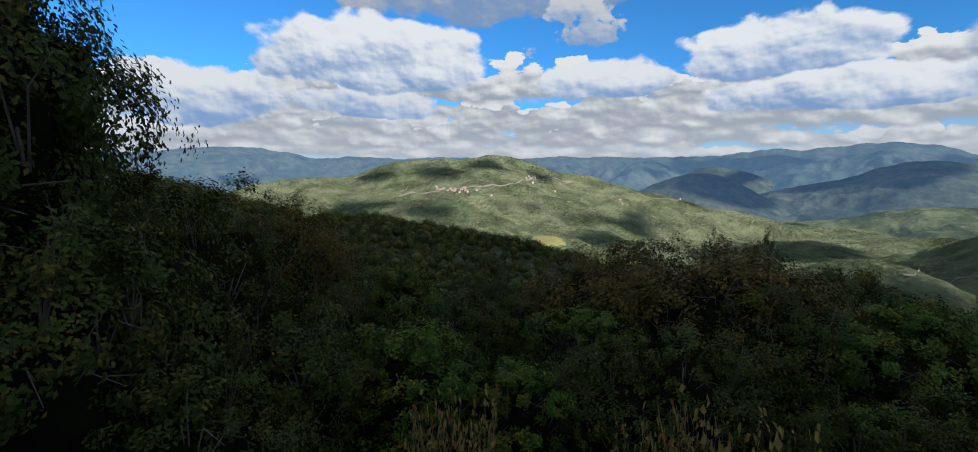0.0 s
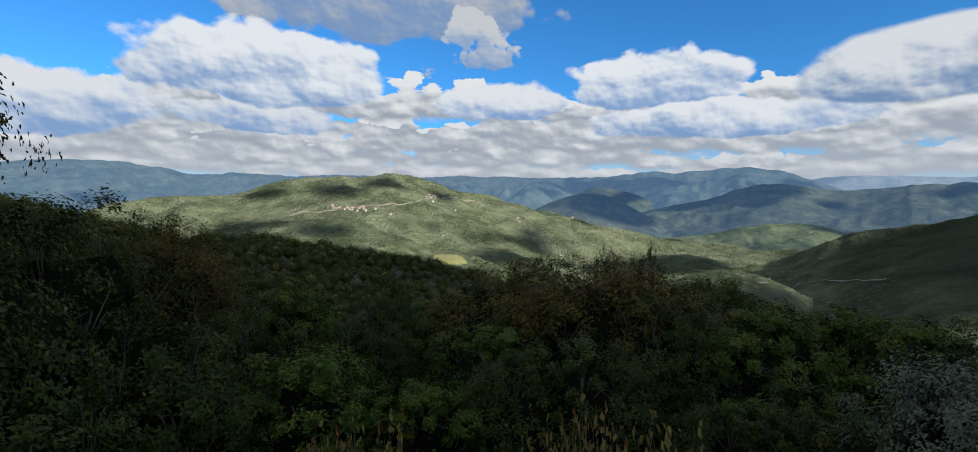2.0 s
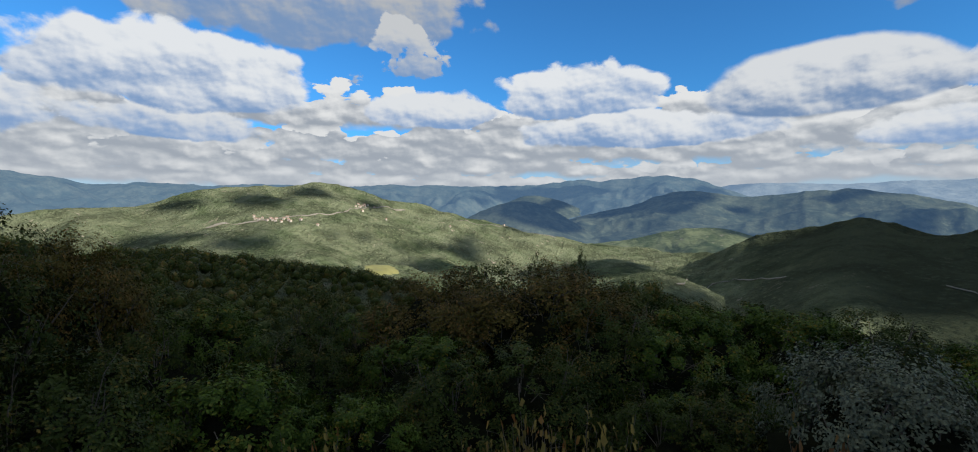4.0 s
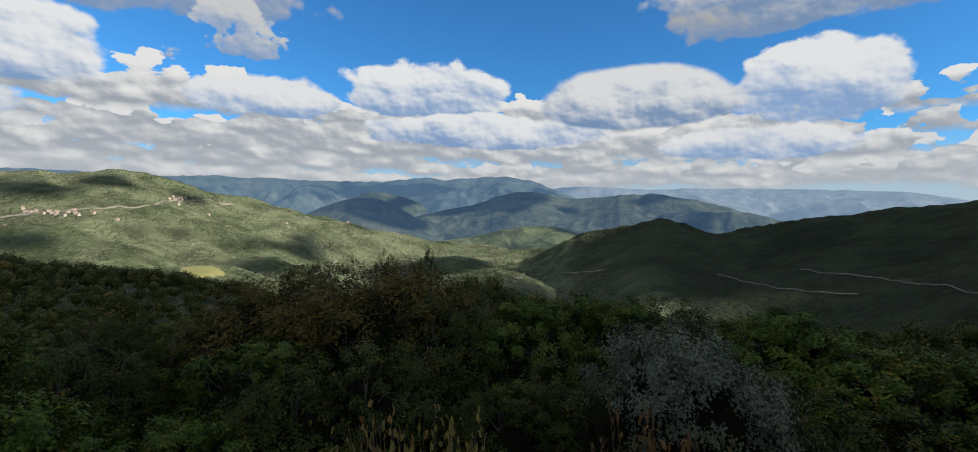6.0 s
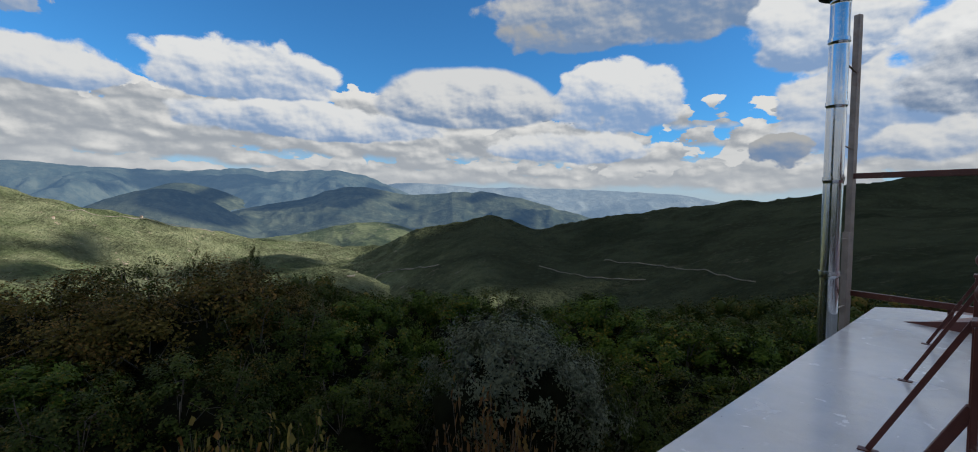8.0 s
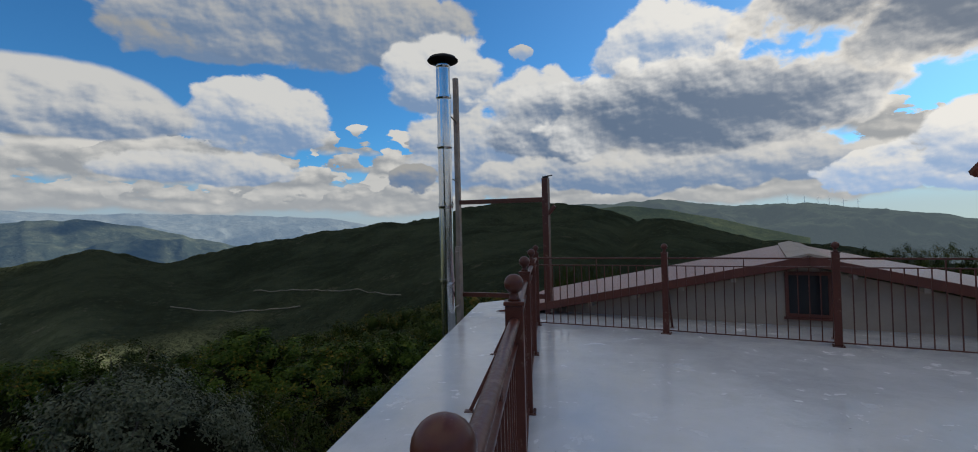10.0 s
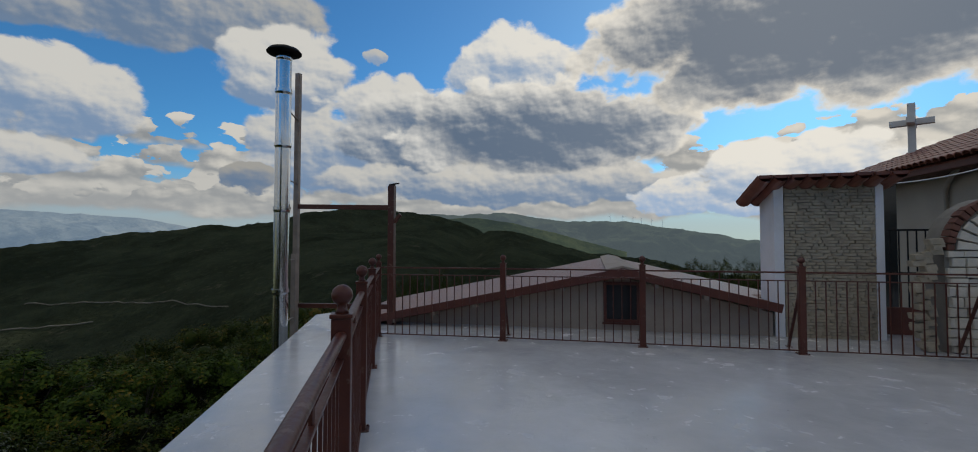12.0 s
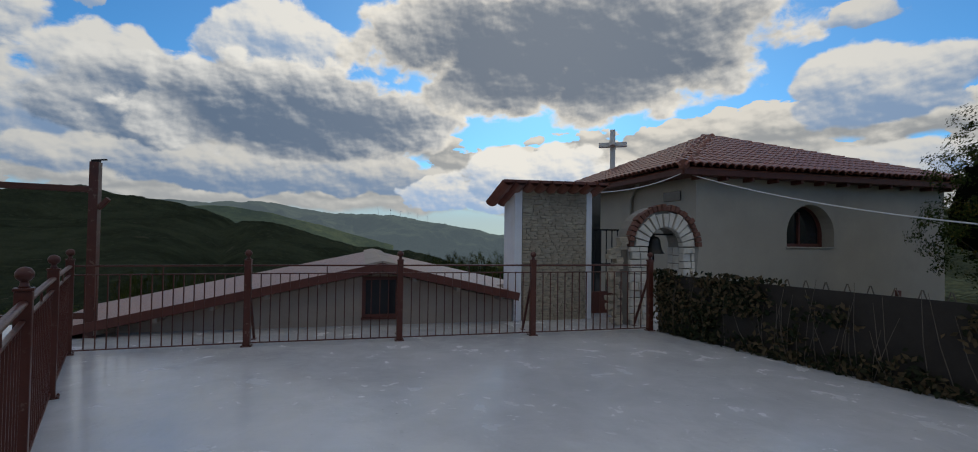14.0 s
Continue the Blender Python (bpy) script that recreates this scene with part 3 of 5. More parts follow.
def lay_of_land(az, r):
    """The ground's height, by azimuth (degrees left of +y) and distance."""
    a = np.radians(az)
    x, y = -np.sin(a) * r, np.cos(a) * r
    z = np.interp(r, [0, 5, 12, 60, 150, 500, 900, 5000], [-5.5, -6, -7.5, -17, -42, -118, -150, -170])
    for i, (far, front, back, keys) in enumerate(RIDGES):
        bend = 1 + 0.10 * (fractal(az * 0.05 + 5 * i, az * 0 + i, 40 + i, 3) - 0.5)
        ridge = EYE_Z + far * bend * np.tan(np.radians(crest(az, keys)))
        off = r - far * bend
        fall = np.where(off < 0, front, back) * np.abs(off)
        h = ridge - fall * np.clip(np.abs(off) / (0.08 * far), 0, 1) ** 0.6
        z = soft_max(h, z, 0.006 * far + 1)
    rough = np.clip((r - 250) / 900, 0, 1)
    wx, wy = x + 130 * (fractal(x / 300, y / 300, 31, 3) - 0.5), y + 130 * (fractal(x / 300, y / 300, 37, 3) - 0.5)
    gully = fractal(wx / 360, wy / 360, 3, 7, 0.52, True) - 0.62
    z = z + rough * (80 * gully + 16 * (fractal(x / 90, y / 90, 9, 5) - 0.5)) * np.clip(1 - np.abs(r - 1150) / 4000, 0.4, 1)
    z = z + np.clip(r / 120, 0, 1) * 3.0 * (fractal(x / 14, y / 14, 21, 4) - 0.5)
    behind = np.clip((np.abs(az + 12) - 108) / 22, 0, 1)
    return z * (1 - behind) + behind * (-0.35 + np.clip(r - 20, 0, 400) * 0.06)


def polar_sheet(name, azs, rs, height, mat):
    A, R = np.meshgrid(np.array(azs), np.array(rs))
    Z = height(A, R)
    a = np.radians(A)
    v = np.stack([-np.sin(a) * R, np.cos(a) * R, Z], -1).reshape(-1, 3)
    n, k = len(azs), len(rs)
    j, i = np.meshgrid(np.arange(n - 1), np.arange(k - 1))
    q = (i * n + j).ravel()
    f = np.stack([q, q + n, q + n + 1, q + 1], -1)
    me = bpy.data.meshes.new(name)
    me.from_pydata(v.tolist(), [], f.tolist())
    me.materials.append(mat)
    me.polygons.foreach_set("use_smooth", [True] * len(me.polygons))
    me.update()
    return new(name, me)


seen = np.arange(-122, 88, 0.33)
rest = np.r_[np.arange(88, 238, 3.0), 238.0]
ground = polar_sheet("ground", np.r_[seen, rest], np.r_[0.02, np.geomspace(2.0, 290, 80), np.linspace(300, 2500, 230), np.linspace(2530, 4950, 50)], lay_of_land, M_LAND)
tagged(ground, "wooded slopes falling to a valley with green hills", "ground", kind="structure")

meadow = polar_sheet("ground_meadow", np.arange(25.6, 32.6, 0.2), np.linspace(340, 390, 26), lambda az, r: lay_of_land(az, r) + 0.7 - 1.4 * ((az - 29) / 2.7) ** 2 - 1.2 * ((r - 374) / 22) ** 2 + 1.2 * (fractal(az * 1.7, r / 9, 15, 3) - 0.5), M_MEADOW)
tagged(meadow, "sunlit meadow of dry yellow grass behind the spur", "meadow", kind="structure")


def mountain_range(name, keys, far, deep, mat, seed, label, rough=1.0):
    """A far range as a relief of its own, rising out of the ground."""
    lo, hi = min(k[0] for k in keys), max(k[0] for k in keys)

    def height(az, r):
        a = np.radians(az)
        x, y = -np.sin(a) * r, np.cos(a) * r
        top = EYE_Z + far * np.tan(np.radians(crest(az, keys)))
        top = top + rough * 26 * (fractal(az * 0.9, az * 0 + seed, seed, 5) - 0.5)
        s = np.clip((far - r) / deep, -0.3, 1)
        warp_ = 420 * (fractal(x / 800, y / 800, seed + 2, 3) - 0.5)
        spurs = fractal((x + warp_) / 760, (y - warp_) / 760, seed + 5, 7, 0.52, True) - 0.60
        h = top - (np.abs(s) ** 0.9) * (top + 200) + rough * 420 * spurs * np.clip(s * 2.2, 0, 1) * np.clip(1.25 - s, 0, 1)
        return np.where(np.abs(az - (lo + hi) / 2) > (hi - lo) / 2 + 0.6, -260, h)
    ob = polar_sheet(name, np.arange(lo - 1, hi + 1, 0.22), np.linspace(far - deep, far + 0.12 * deep, 110), height, mat)
    return tagged(ob, label, "mountain", kind="structure")


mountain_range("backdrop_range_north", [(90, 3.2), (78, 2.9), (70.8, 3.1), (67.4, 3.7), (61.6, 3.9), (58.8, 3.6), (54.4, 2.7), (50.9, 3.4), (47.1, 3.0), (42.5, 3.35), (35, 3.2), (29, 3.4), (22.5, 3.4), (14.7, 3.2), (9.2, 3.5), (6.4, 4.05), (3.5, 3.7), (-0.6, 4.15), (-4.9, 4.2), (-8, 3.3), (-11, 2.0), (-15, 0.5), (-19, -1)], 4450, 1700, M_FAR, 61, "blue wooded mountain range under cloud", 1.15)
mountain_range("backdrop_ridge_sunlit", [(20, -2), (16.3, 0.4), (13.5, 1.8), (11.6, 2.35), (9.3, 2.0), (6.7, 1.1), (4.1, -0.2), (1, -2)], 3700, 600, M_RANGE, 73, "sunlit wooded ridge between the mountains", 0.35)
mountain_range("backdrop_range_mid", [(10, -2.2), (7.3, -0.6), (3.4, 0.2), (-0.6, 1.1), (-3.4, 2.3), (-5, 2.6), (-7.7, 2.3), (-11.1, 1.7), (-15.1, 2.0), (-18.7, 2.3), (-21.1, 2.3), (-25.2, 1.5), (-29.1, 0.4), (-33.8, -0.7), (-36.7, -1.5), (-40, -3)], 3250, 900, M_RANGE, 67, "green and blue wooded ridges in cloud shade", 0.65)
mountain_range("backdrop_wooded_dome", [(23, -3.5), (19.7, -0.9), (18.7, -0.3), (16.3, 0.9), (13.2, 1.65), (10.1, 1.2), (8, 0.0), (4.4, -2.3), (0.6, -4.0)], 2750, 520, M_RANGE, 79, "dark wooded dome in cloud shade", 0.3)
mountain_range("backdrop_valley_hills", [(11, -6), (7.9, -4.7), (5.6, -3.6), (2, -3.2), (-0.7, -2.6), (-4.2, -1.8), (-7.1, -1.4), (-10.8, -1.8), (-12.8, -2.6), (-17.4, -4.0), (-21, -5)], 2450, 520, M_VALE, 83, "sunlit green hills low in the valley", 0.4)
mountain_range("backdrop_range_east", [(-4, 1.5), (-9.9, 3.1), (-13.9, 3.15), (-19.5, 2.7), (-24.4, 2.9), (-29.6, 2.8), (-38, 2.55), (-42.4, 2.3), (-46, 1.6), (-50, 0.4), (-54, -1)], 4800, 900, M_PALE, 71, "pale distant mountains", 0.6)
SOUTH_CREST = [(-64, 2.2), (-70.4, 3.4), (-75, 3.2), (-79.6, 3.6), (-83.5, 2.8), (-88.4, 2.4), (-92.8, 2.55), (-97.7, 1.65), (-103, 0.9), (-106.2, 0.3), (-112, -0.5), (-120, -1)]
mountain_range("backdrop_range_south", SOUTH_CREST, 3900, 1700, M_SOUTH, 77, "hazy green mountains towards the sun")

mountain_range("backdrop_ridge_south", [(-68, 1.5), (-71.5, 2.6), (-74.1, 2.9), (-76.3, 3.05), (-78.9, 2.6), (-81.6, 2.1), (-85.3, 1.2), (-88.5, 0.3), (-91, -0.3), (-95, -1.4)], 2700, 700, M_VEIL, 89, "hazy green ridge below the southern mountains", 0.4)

# ---- terrace ----
RAIL_POSTS = [(0.0, 0.105), (1.42, 0.722), (2.99, 1.425), (4.70, 2.16), (6.42, 2.88)]
FENCE_X, FENCE_POSTS = 6.515, [0.985, -0.948, -2.90, -4.868]
ALONG = (Vector((6.42, 2.88, 0)) - Vector((-0.06, 0.074, 0))).normalized()      # the rail's way
OUT = Vector((-ALONG.y, ALONG.x, 0))                                           # towards the valley
WALL_X = 7.75                                                                  # the house and the stone annex stand here


def prism(name, outline, z0, z1, mat, label, bevel=0.012):
    bm = bmesh.new()
    lo = [bm.verts.new((x, y, z0)) for x, y in outline]
    f = bm.faces.new(lo)
    up_ = bmesh.ops.extrude_face_region(bm, geom=[f])
    vs = [v for v in up_["geom"] if isinstance(v, bmesh.types.BMVert)]
    bmesh.ops.translate(bm, verts=vs, vec=(0, 0, z1 - z0))
    top = [e for e in bm.edges if all(abs(v.co.z - z1) < 1e-6 for v in e.verts)]
    bmesh.ops.bevel(bm, geom=top, offset=bevel, segments=2, affect="EDGES", profile=0.5)
    ob = part(name, bm, mat)
    return tagged(ob, label, name.split("_")[0], kind="structure")


edge0, edge1 = Vector((1.445, 2.20, 0)), Vector((8.20, 5.02, 0))
run = (edge1 - edge0).normalized()
start = edge0 - run * 7.5
prism("floor", [(start.x, start.y), (edge1.x, edge1.y), (8.75, 4.75), (9.2, 3.6), (9.2, -9.0), (-6.0, -9.0)], -0.45, 0.0, M_SLAB, "glossy grey-white painted concrete terrace floor with puddle marks")
low_wall = prism("wall_under_terrace", [(start.x + 0.25, start.y - 0.3), (edge1.x - 0.2, edge1.y - 0.35), (8.7, 3.5), (8.9, -8.8), (-5.8, -8.8)], -9.0, -0.452, M_WHITE, "white rendered wall under the terrace edge")


def post(thing, x, y, brace, cut=0.0):
    """A square post with a collar, a neck and a ball, on a foot plate, stayed by a slanting bar."""
    q = Matrix.Translation((x, y, 0)) @ Matrix.Rotation(math.atan2(brace.y, brace.x), 4, "Z")
    bm = bmesh.new()
    box(bm, (-0.04, -0.04, 0.0), (0.04, 0.04, 1.10 - cut), q, 0.005)
    box(bm, (-0.046, -0.046, 1.10 - cut), (0.046, 0.046, 1.118 - cut), q, 0.004)
    p = part("post", bm, M_RAIL, thing)
    bm = bmesh.new()
    turned(bm, (x, y, -cut), [(0.03, 1.118), (0.022, 1.132), (0.019, 1.15)] + [(0.044 * math.cos(t), 1.193 + 0.044 * math.sin(t)) for t in np.linspace(-1.1, 1.5, 12)], 24)
    part("ball", bm, M_RAIL, p, smooth=True)
    bm = bmesh.new()
    box(bm, (-0.065, -0.065, 0.0), (0.065, 0.065, 0.008), q, 0.002)
    for sx_, sy_ in ((1, 1), (1, -1), (-1, 1), (-1, -1)):
        turned(bm, q @ Vector((0.052 * sx_, 0.052 * sy_, 0.008)), [(0.008, 0), (0.008, 0.007), (0.004, 0.01)], 6)
    part("foot_plate", bm, M_RAIL, p)
    foot = Vector((x, y, 0)) + brace * 0.46
    bm = bmesh.new()
    beam(bm, Vector((x, y, 0.86)) + brace * 0.035, foot + Vector((0, 0, 0.012)), 0.03, 0.03, 0.002)
    box(bm, (-0.05, -0.03, 0), (0.05, 0.03, 0.008), Matrix.Translation(foot) @ Matrix.Rotation(math.atan2(brace.y, brace.x), 4, "Z"), 0.002)
    part("brace", bm, M_RAIL, p)


def span(thing, a, b, handrail, gap):
    """Rails and bars between two posts."""
    a, b = Vector((*a, 0)), Vector((*b, 0))
    d = (b - a).normalized()
    a, b = a + d * 0.04, b - d * 0.04
    bm = bmesh.new()
    if handrail:
        # an oval hand rail
        side = Vector((-d.y, d.x, 0))
        n = 14
        rings = [[bm.verts.new(e + side * 0.024 * math.cos(t) + Vector((0, 0, 1.03 + 0.018 * math.sin(t)))) for t in (2 * math.pi * k / n for k in range(n))] for e in (a, b)]
        for k in range(n):
            bm.faces.new((rings[0][k], rings[0][(k + 1) % n], rings[1][(k + 1) % n], rings[1][k]))
    else:
        beam(bm, a + Vector((0, 0, 1.035)), b + Vector((0, 0, 1.035)), 0.028, 0.022, 0.003)
    part("top_rail", bm, M_RAIL, thing, "brown top rail, paint rubbed off in streaks" if handrail else "", smooth=handrail)
    for z, name in ((0.93, "upper_rail"), (0.045, "lower_rail")):
        bm = bmesh.new()
        beam(bm, a + Vector((0, 0, z)), b + Vector((0, 0, z)), 0.026, 0.014, 0.002)
        part(name, bm, M_RAIL, thing)
    bm = bmesh.new()
    mid = (a + b) / 2
    beam(bm, mid + Vector((0, 0, 0.937)), mid + Vector((0, 0, 1.02)), 0.012, 0.012, 0.0)
    part("stay", bm, M_RAIL, thing)
    n = max(2, round((b - a).length / gap))
    me = None
    for k in range(1, n):
        if me is None:
            bm = bmesh.new()
            box(bm, (-0.006, -0.006, 0.052), (0.006, 0.006, 0.923))
            me = part("bar", bm, M_RAIL, thing)
            bar = me
        else:
            bar = new("bar", me.data)
            bar.parent = thing
        bar.matrix_basis = Matrix.Translation(a + (b - a) * k / n) @ Matrix.Rotation(math.atan2(d.y, d.x), 4, "Z")


guard = tagged(new("terrace_railing"), "red-brown painted steel railing with ball-topped posts and worn hand rail", "railing")
for x, y in RAIL_POSTS:
    post(guard, x, y, OUT, 0.055 if x < 0.5 else 0.0)
for a, b in zip(RAIL_POSTS, RAIL_POSTS[1:]):
    span(guard, a, b, True, 0.115)
fence = tagged(new("terrace_fence"), "red-brown painted steel fence with ball-topped posts across the terrace", "fence")
for y in FENCE_POSTS:
    post(fence, FENCE_X, y, Vector((1, 0, 0)))
for a, b in zip([RAIL_POSTS[-1]] + [(FENCE_X, y) for y in FENCE_POSTS], [(FENCE_X, y) for y in FENCE_POSTS]):
    span(fence, a, b, False, 0.115)

# ---- the flue and its frame at the terrace edge ----
flue = tagged(new("chimney_flue"), "shiny stainless steel chimney flue with a black rain cap", "chimney flue")
FX, FY = 6.74, 4.775
levels = [-3.0, -0.55, 0.62, 1.98, 3.05, 3.95, 4.52]
for z0, z1 in zip(levels, levels[1:]):
    bm = bmesh.new()
    turned(bm, (FX, FY, 0), [(0.125, z0 + 0.004), (0.125, z0 + 0.03), (0.125, z1 - 0.08), (0.125, z1 - 0.05), (0.129, z1 - 0.046), (0.131, z1 - 0.025), (0.129, z1 - 0.004)], 32, False)
    p = part("pipe_length", bm, M_STEEL, flue, smooth=True)
    if z1 < 4.5:
        bm = bmesh.new()
        turned(bm, (FX, FY, 0), [(0.130, z1 - 0.035), (0.139, z1 - 0.032), (0.139, z1 + 0.022), (0.130, z1 + 0.025)], 32)
        part("clamp_band", bm, M_STEEL, p)
bm = bmesh.new()
turned(bm, (FX, FY, 0), [(0.12, 4.575), (0.275, 4.585), (0.282, 4.60), (0.24, 4.65), (0.13, 4.695), (0.04, 4.72), (0.001, 4.725)], 32)
cap = part("rain_cap", bm, M_BLACK, flue, "black cone-shaped rain cap", smooth=True)
for k in range(3):
    t = 2.1 * k
    bm = bmesh.new()
    beam(bm, (FX + 0.115 * math.cos(t), FY + 0.115 * math.sin(t), 4.47), (FX + 0.14 * math.cos(t), FY + 0.14 * math.sin(t), 4.60), 0.02, 0.004, 0)
    part("cap_strut", bm, M_BLACK, cap)

stand = tagged(new("steel_frame"), "rusty brown steel frame of square tubes beside the flue", "frame")
PX, PY, QX, QY = 7.70, 5.14, 7.48, 3.135
bm = bmesh.new()
box(bm, (PX - 0.045, PY - 0.045, -3.0), (PX + 0.045, PY + 0.045, 4.60), None, 0.006)
part("tall_post", bm, M_GALV, stand, "weathered steel post with rust streaks")
bm = bmesh.new()
box(bm, (PX - 0.16, PY - 0.10, -3.0), (PX - 0.06, PY - 0.0, 1.2), None, 0.006)
part("short_post", bm, M_GALV, stand)
bm = bmesh.new()
box(bm, (QX - 0.055, QY - 0.055, 0.0), (QX + 0.055, QY + 0.055, 2.40), None, 0.006)
q_post = part("corner_post", bm, M_RAIL, stand)
bm = bmesh.new()
box(bm, (QX - 0.03, QY - 0.05, 2.402), (QX + 0.03, QY + 0.05, 2.43), None, 0.004)
beam(bm, (QX, QY - 0.13, 2.44), (QX, QY + 0.03, 2.425), 0.03, 0.02, 0.003)
part("clamp", bm, M_BLACK, q_post)
for name, z0, z1 in (("upper_bar", 2.08, 2.02), ("lower_bar", 0.24, 0.30)):
    bm = bmesh.new()
    beam(bm, (PX, PY - 0.046, z0), (QX, QY + 0.056, z1), 0.06, 0.085, 0.005)
    part(name, bm, M_RAIL, stand)
bm = bmesh.new()
beam(bm, (QX - 0.01, QY - 0.05, 1.76), (QX - 0.02, QY - 0.17, 1.90), 0.05, 0.06, 0.004)
part("stub", bm, M_RAIL, stand)
bm = bmesh.new()
beam(bm, (QX + 0.13, QY + 0.62, 0.0), (QX + 0.13, QY + 0.62, 0.25), 0.05, 0.05, 0.004)
part("short_leg", bm, M_RAIL, stand)
for z in (0.05, 1.1, 2.5, 3.7):
    bm = bmesh.new()
    beam(bm, (FX + 0.12, FY + 0.03, z), (PX - 0.04, PY - 0.02, z), 0.03, 0.006, 0)
    part("flue_bracket", bm, M_GALV, stand)


# ---- roofs ----
def tile_mesh(length, width):
    """One clay tile: a tapered half round with thickness, its low end forward along -y."""
    bm = bmesh.new()
    rows = []
    for y, w, lift in ((0, 0.5, 0.018), (length, 0.43, 0.0)):
        rows.append([bm.verts.new((math.cos(t) * width * w, y, lift + math.sin(t) * width * 0.42)) for t in np.linspace(math.pi, 0, 7)])
        rows.append([bm.verts.new((math.cos(t) * width * (w - 0.07), y, lift + math.sin(t) * width * 0.42 - 0.018)) for t in np.linspace(math.pi, 0, 7)])
    for k in range(6):
        bm.faces.new((rows[0][k], rows[0][k + 1], rows[2][k + 1], rows[2][k]))
        bm.faces.new((rows[0][k + 1], rows[0][k], rows[1][k], rows[1][k + 1]))
    me = bpy.data.meshes.new("tile")
    bmesh.ops.recalc_face_normals(bm, faces=bm.faces)
    bm.to_mesh(me)
    bm.free()
    me.materials.append(M_TILE)
    return me


TILE = tile_mesh(0.44, 0.24)
random.seed(5)


def tiled(thing, origin, across, upward, inside, pieces, pitch=0.215, course=0.37):
    """Courses of tiles over a roof face; the first pieces are single tiles, the rest one mesh."""
    across, upward = Vector(across).normalized(), Vector(upward).normalized()
    turn = Matrix((across, upward, across.cross(upward))).transposed().to_4x4()
    spots = []
    for i in range(-60, 140):
        for j in range(0, 40):
            u, v = i * pitch, j * course - 0.05
            if inside(u + pitch / 2, max(v, 0.0) + 0.1):
                spots.append((j, i, u, v))
    spots.sort()
    rest = bmesh.new()
    for n, (j, i, u, v) in enumerate(spots):
        m = Matrix.Translation(Vector(origin) + across * (u + pitch / 2 + random.uniform(-0.006, 0.006)) + upward * v) @ turn @ Matrix.Rotation(random.uniform(-0.02, 0.02), 4, "Z") @ Matrix.Translation((0, 0, 0.012))
        if n < pieces:
            o = new("tile", TILE)
            o.parent = thing
            o.matrix_basis = m
        else:
            k = len(rest.verts)
            rest.from_mesh(TILE)
            rest.verts.ensure_lookup_table()
            bmesh.ops.transform(rest, matrix=m, verts=rest.verts[k:])
    if len(rest.verts):
        o = part("tile_rest", rest, M_TILE, thing)
        o["kind"] = "stuff"
    else:
        rest.free()


def sheet(bm, corners, thick):
    """A flat roof deck through the corners, thick downward."""
    c = [Vector(p) for p in corners]
    n = (c[1] - c[0]).cross(c[2] - c[0]).normalized()
    if n.z < 0:
        n = -n
    a, b = [bm.verts.new(p) for p in c], [bm.verts.new(p - n * thick) for p in c]
    bm.faces.new(a)
    bm.faces.new(b[::-1])
    for k in range(len(c)):
        bm.faces.new((a[k], b[k], b[(k + 1) % len(c)], a[(k + 1) % len(c)]))


# ---- the low house behind the fence ----
house = tagged(new("low_house"), "low house with a beige gable wall and shallow brown-edged tile roof", "house")
AX, AY, AZ = 7.42, -0.74, 1.00           # front end of the ridge
SL, SR = 0.208, 0.222                    # the fall of the two slopes
YL, YR = 4.25, -2.98
bm = bmesh.new()
gable = [(YL - 0.25, -0.46), (YL - 0.25, AZ - SL * (YL - 0.25 - AY) - 0.15), (AY, AZ - 0.15), (YR + 0.02, AZ + SR * (YR - AY) - 0.15), (YR + 0.02, -0.46)]
fr, bk = [bm.verts.new((WALL_X, y, z)) for y, z in gable], [bm.verts.new((WALL_X + 0.25, y, z)) for y, z in gable]
bm.faces.new(fr)
bm.faces.new(bk[::-1])
for k in range(5):
    bm.faces.new((fr[k], fr[(k + 1) % 5], bk[(k + 1) % 5], bk[k]))
part("gable_wall", bm, M_GABLE, house)
zl, zr = AZ - SL * (YL - AY), AZ + SR * (YR - AY)
bm = bmesh.new()
sheet(bm, [(AX, AY, AZ), (AX, YL, zl), (15.0, 6.4, AZ - SL * (6.4 - AY)), (15.0, AY, AZ)], 0.06)
part("roof_slope", bm, M_TILE, house)
bm = bmesh.new()
sheet(bm, [(AX, AY, AZ), (15.0, AY, AZ), (15.0, -5.4, AZ + SR * (-5.4 - AY)), (8.95, YR - 0.02, zr), (AX, YR, zr)], 0.06)
part("roof_slope", bm, M_TILE, house)
for y0, z0 in ((YL, zl), (YR, zr)):
    bm = bmesh.new()
    beam(bm, (AX - 0.02, AY, AZ - 0.045), (AX - 0.02, y0, z0 - 0.045), 0.03, 0.13, 0.004)
    part("fascia", bm, M_FASCIA, house, "brown painted barge board")
for k in range(9):
    y = YR + 0.3 + k * 0.72
    if abs(y - AY) > 0.25:
        z = AZ - (SL * (y - AY) if y > AY else SR * (AY - y)) - 0.135
        bm = bmesh.new()
        box(bm, (AX + 0.01, y - 0.035, z - 0.04), (WALL_X - 0.002, y + 0.035, z + 0.03), None, 0.006)
        part("rafter_end", bm, M_GABLE, house)
bm = bmesh.new()
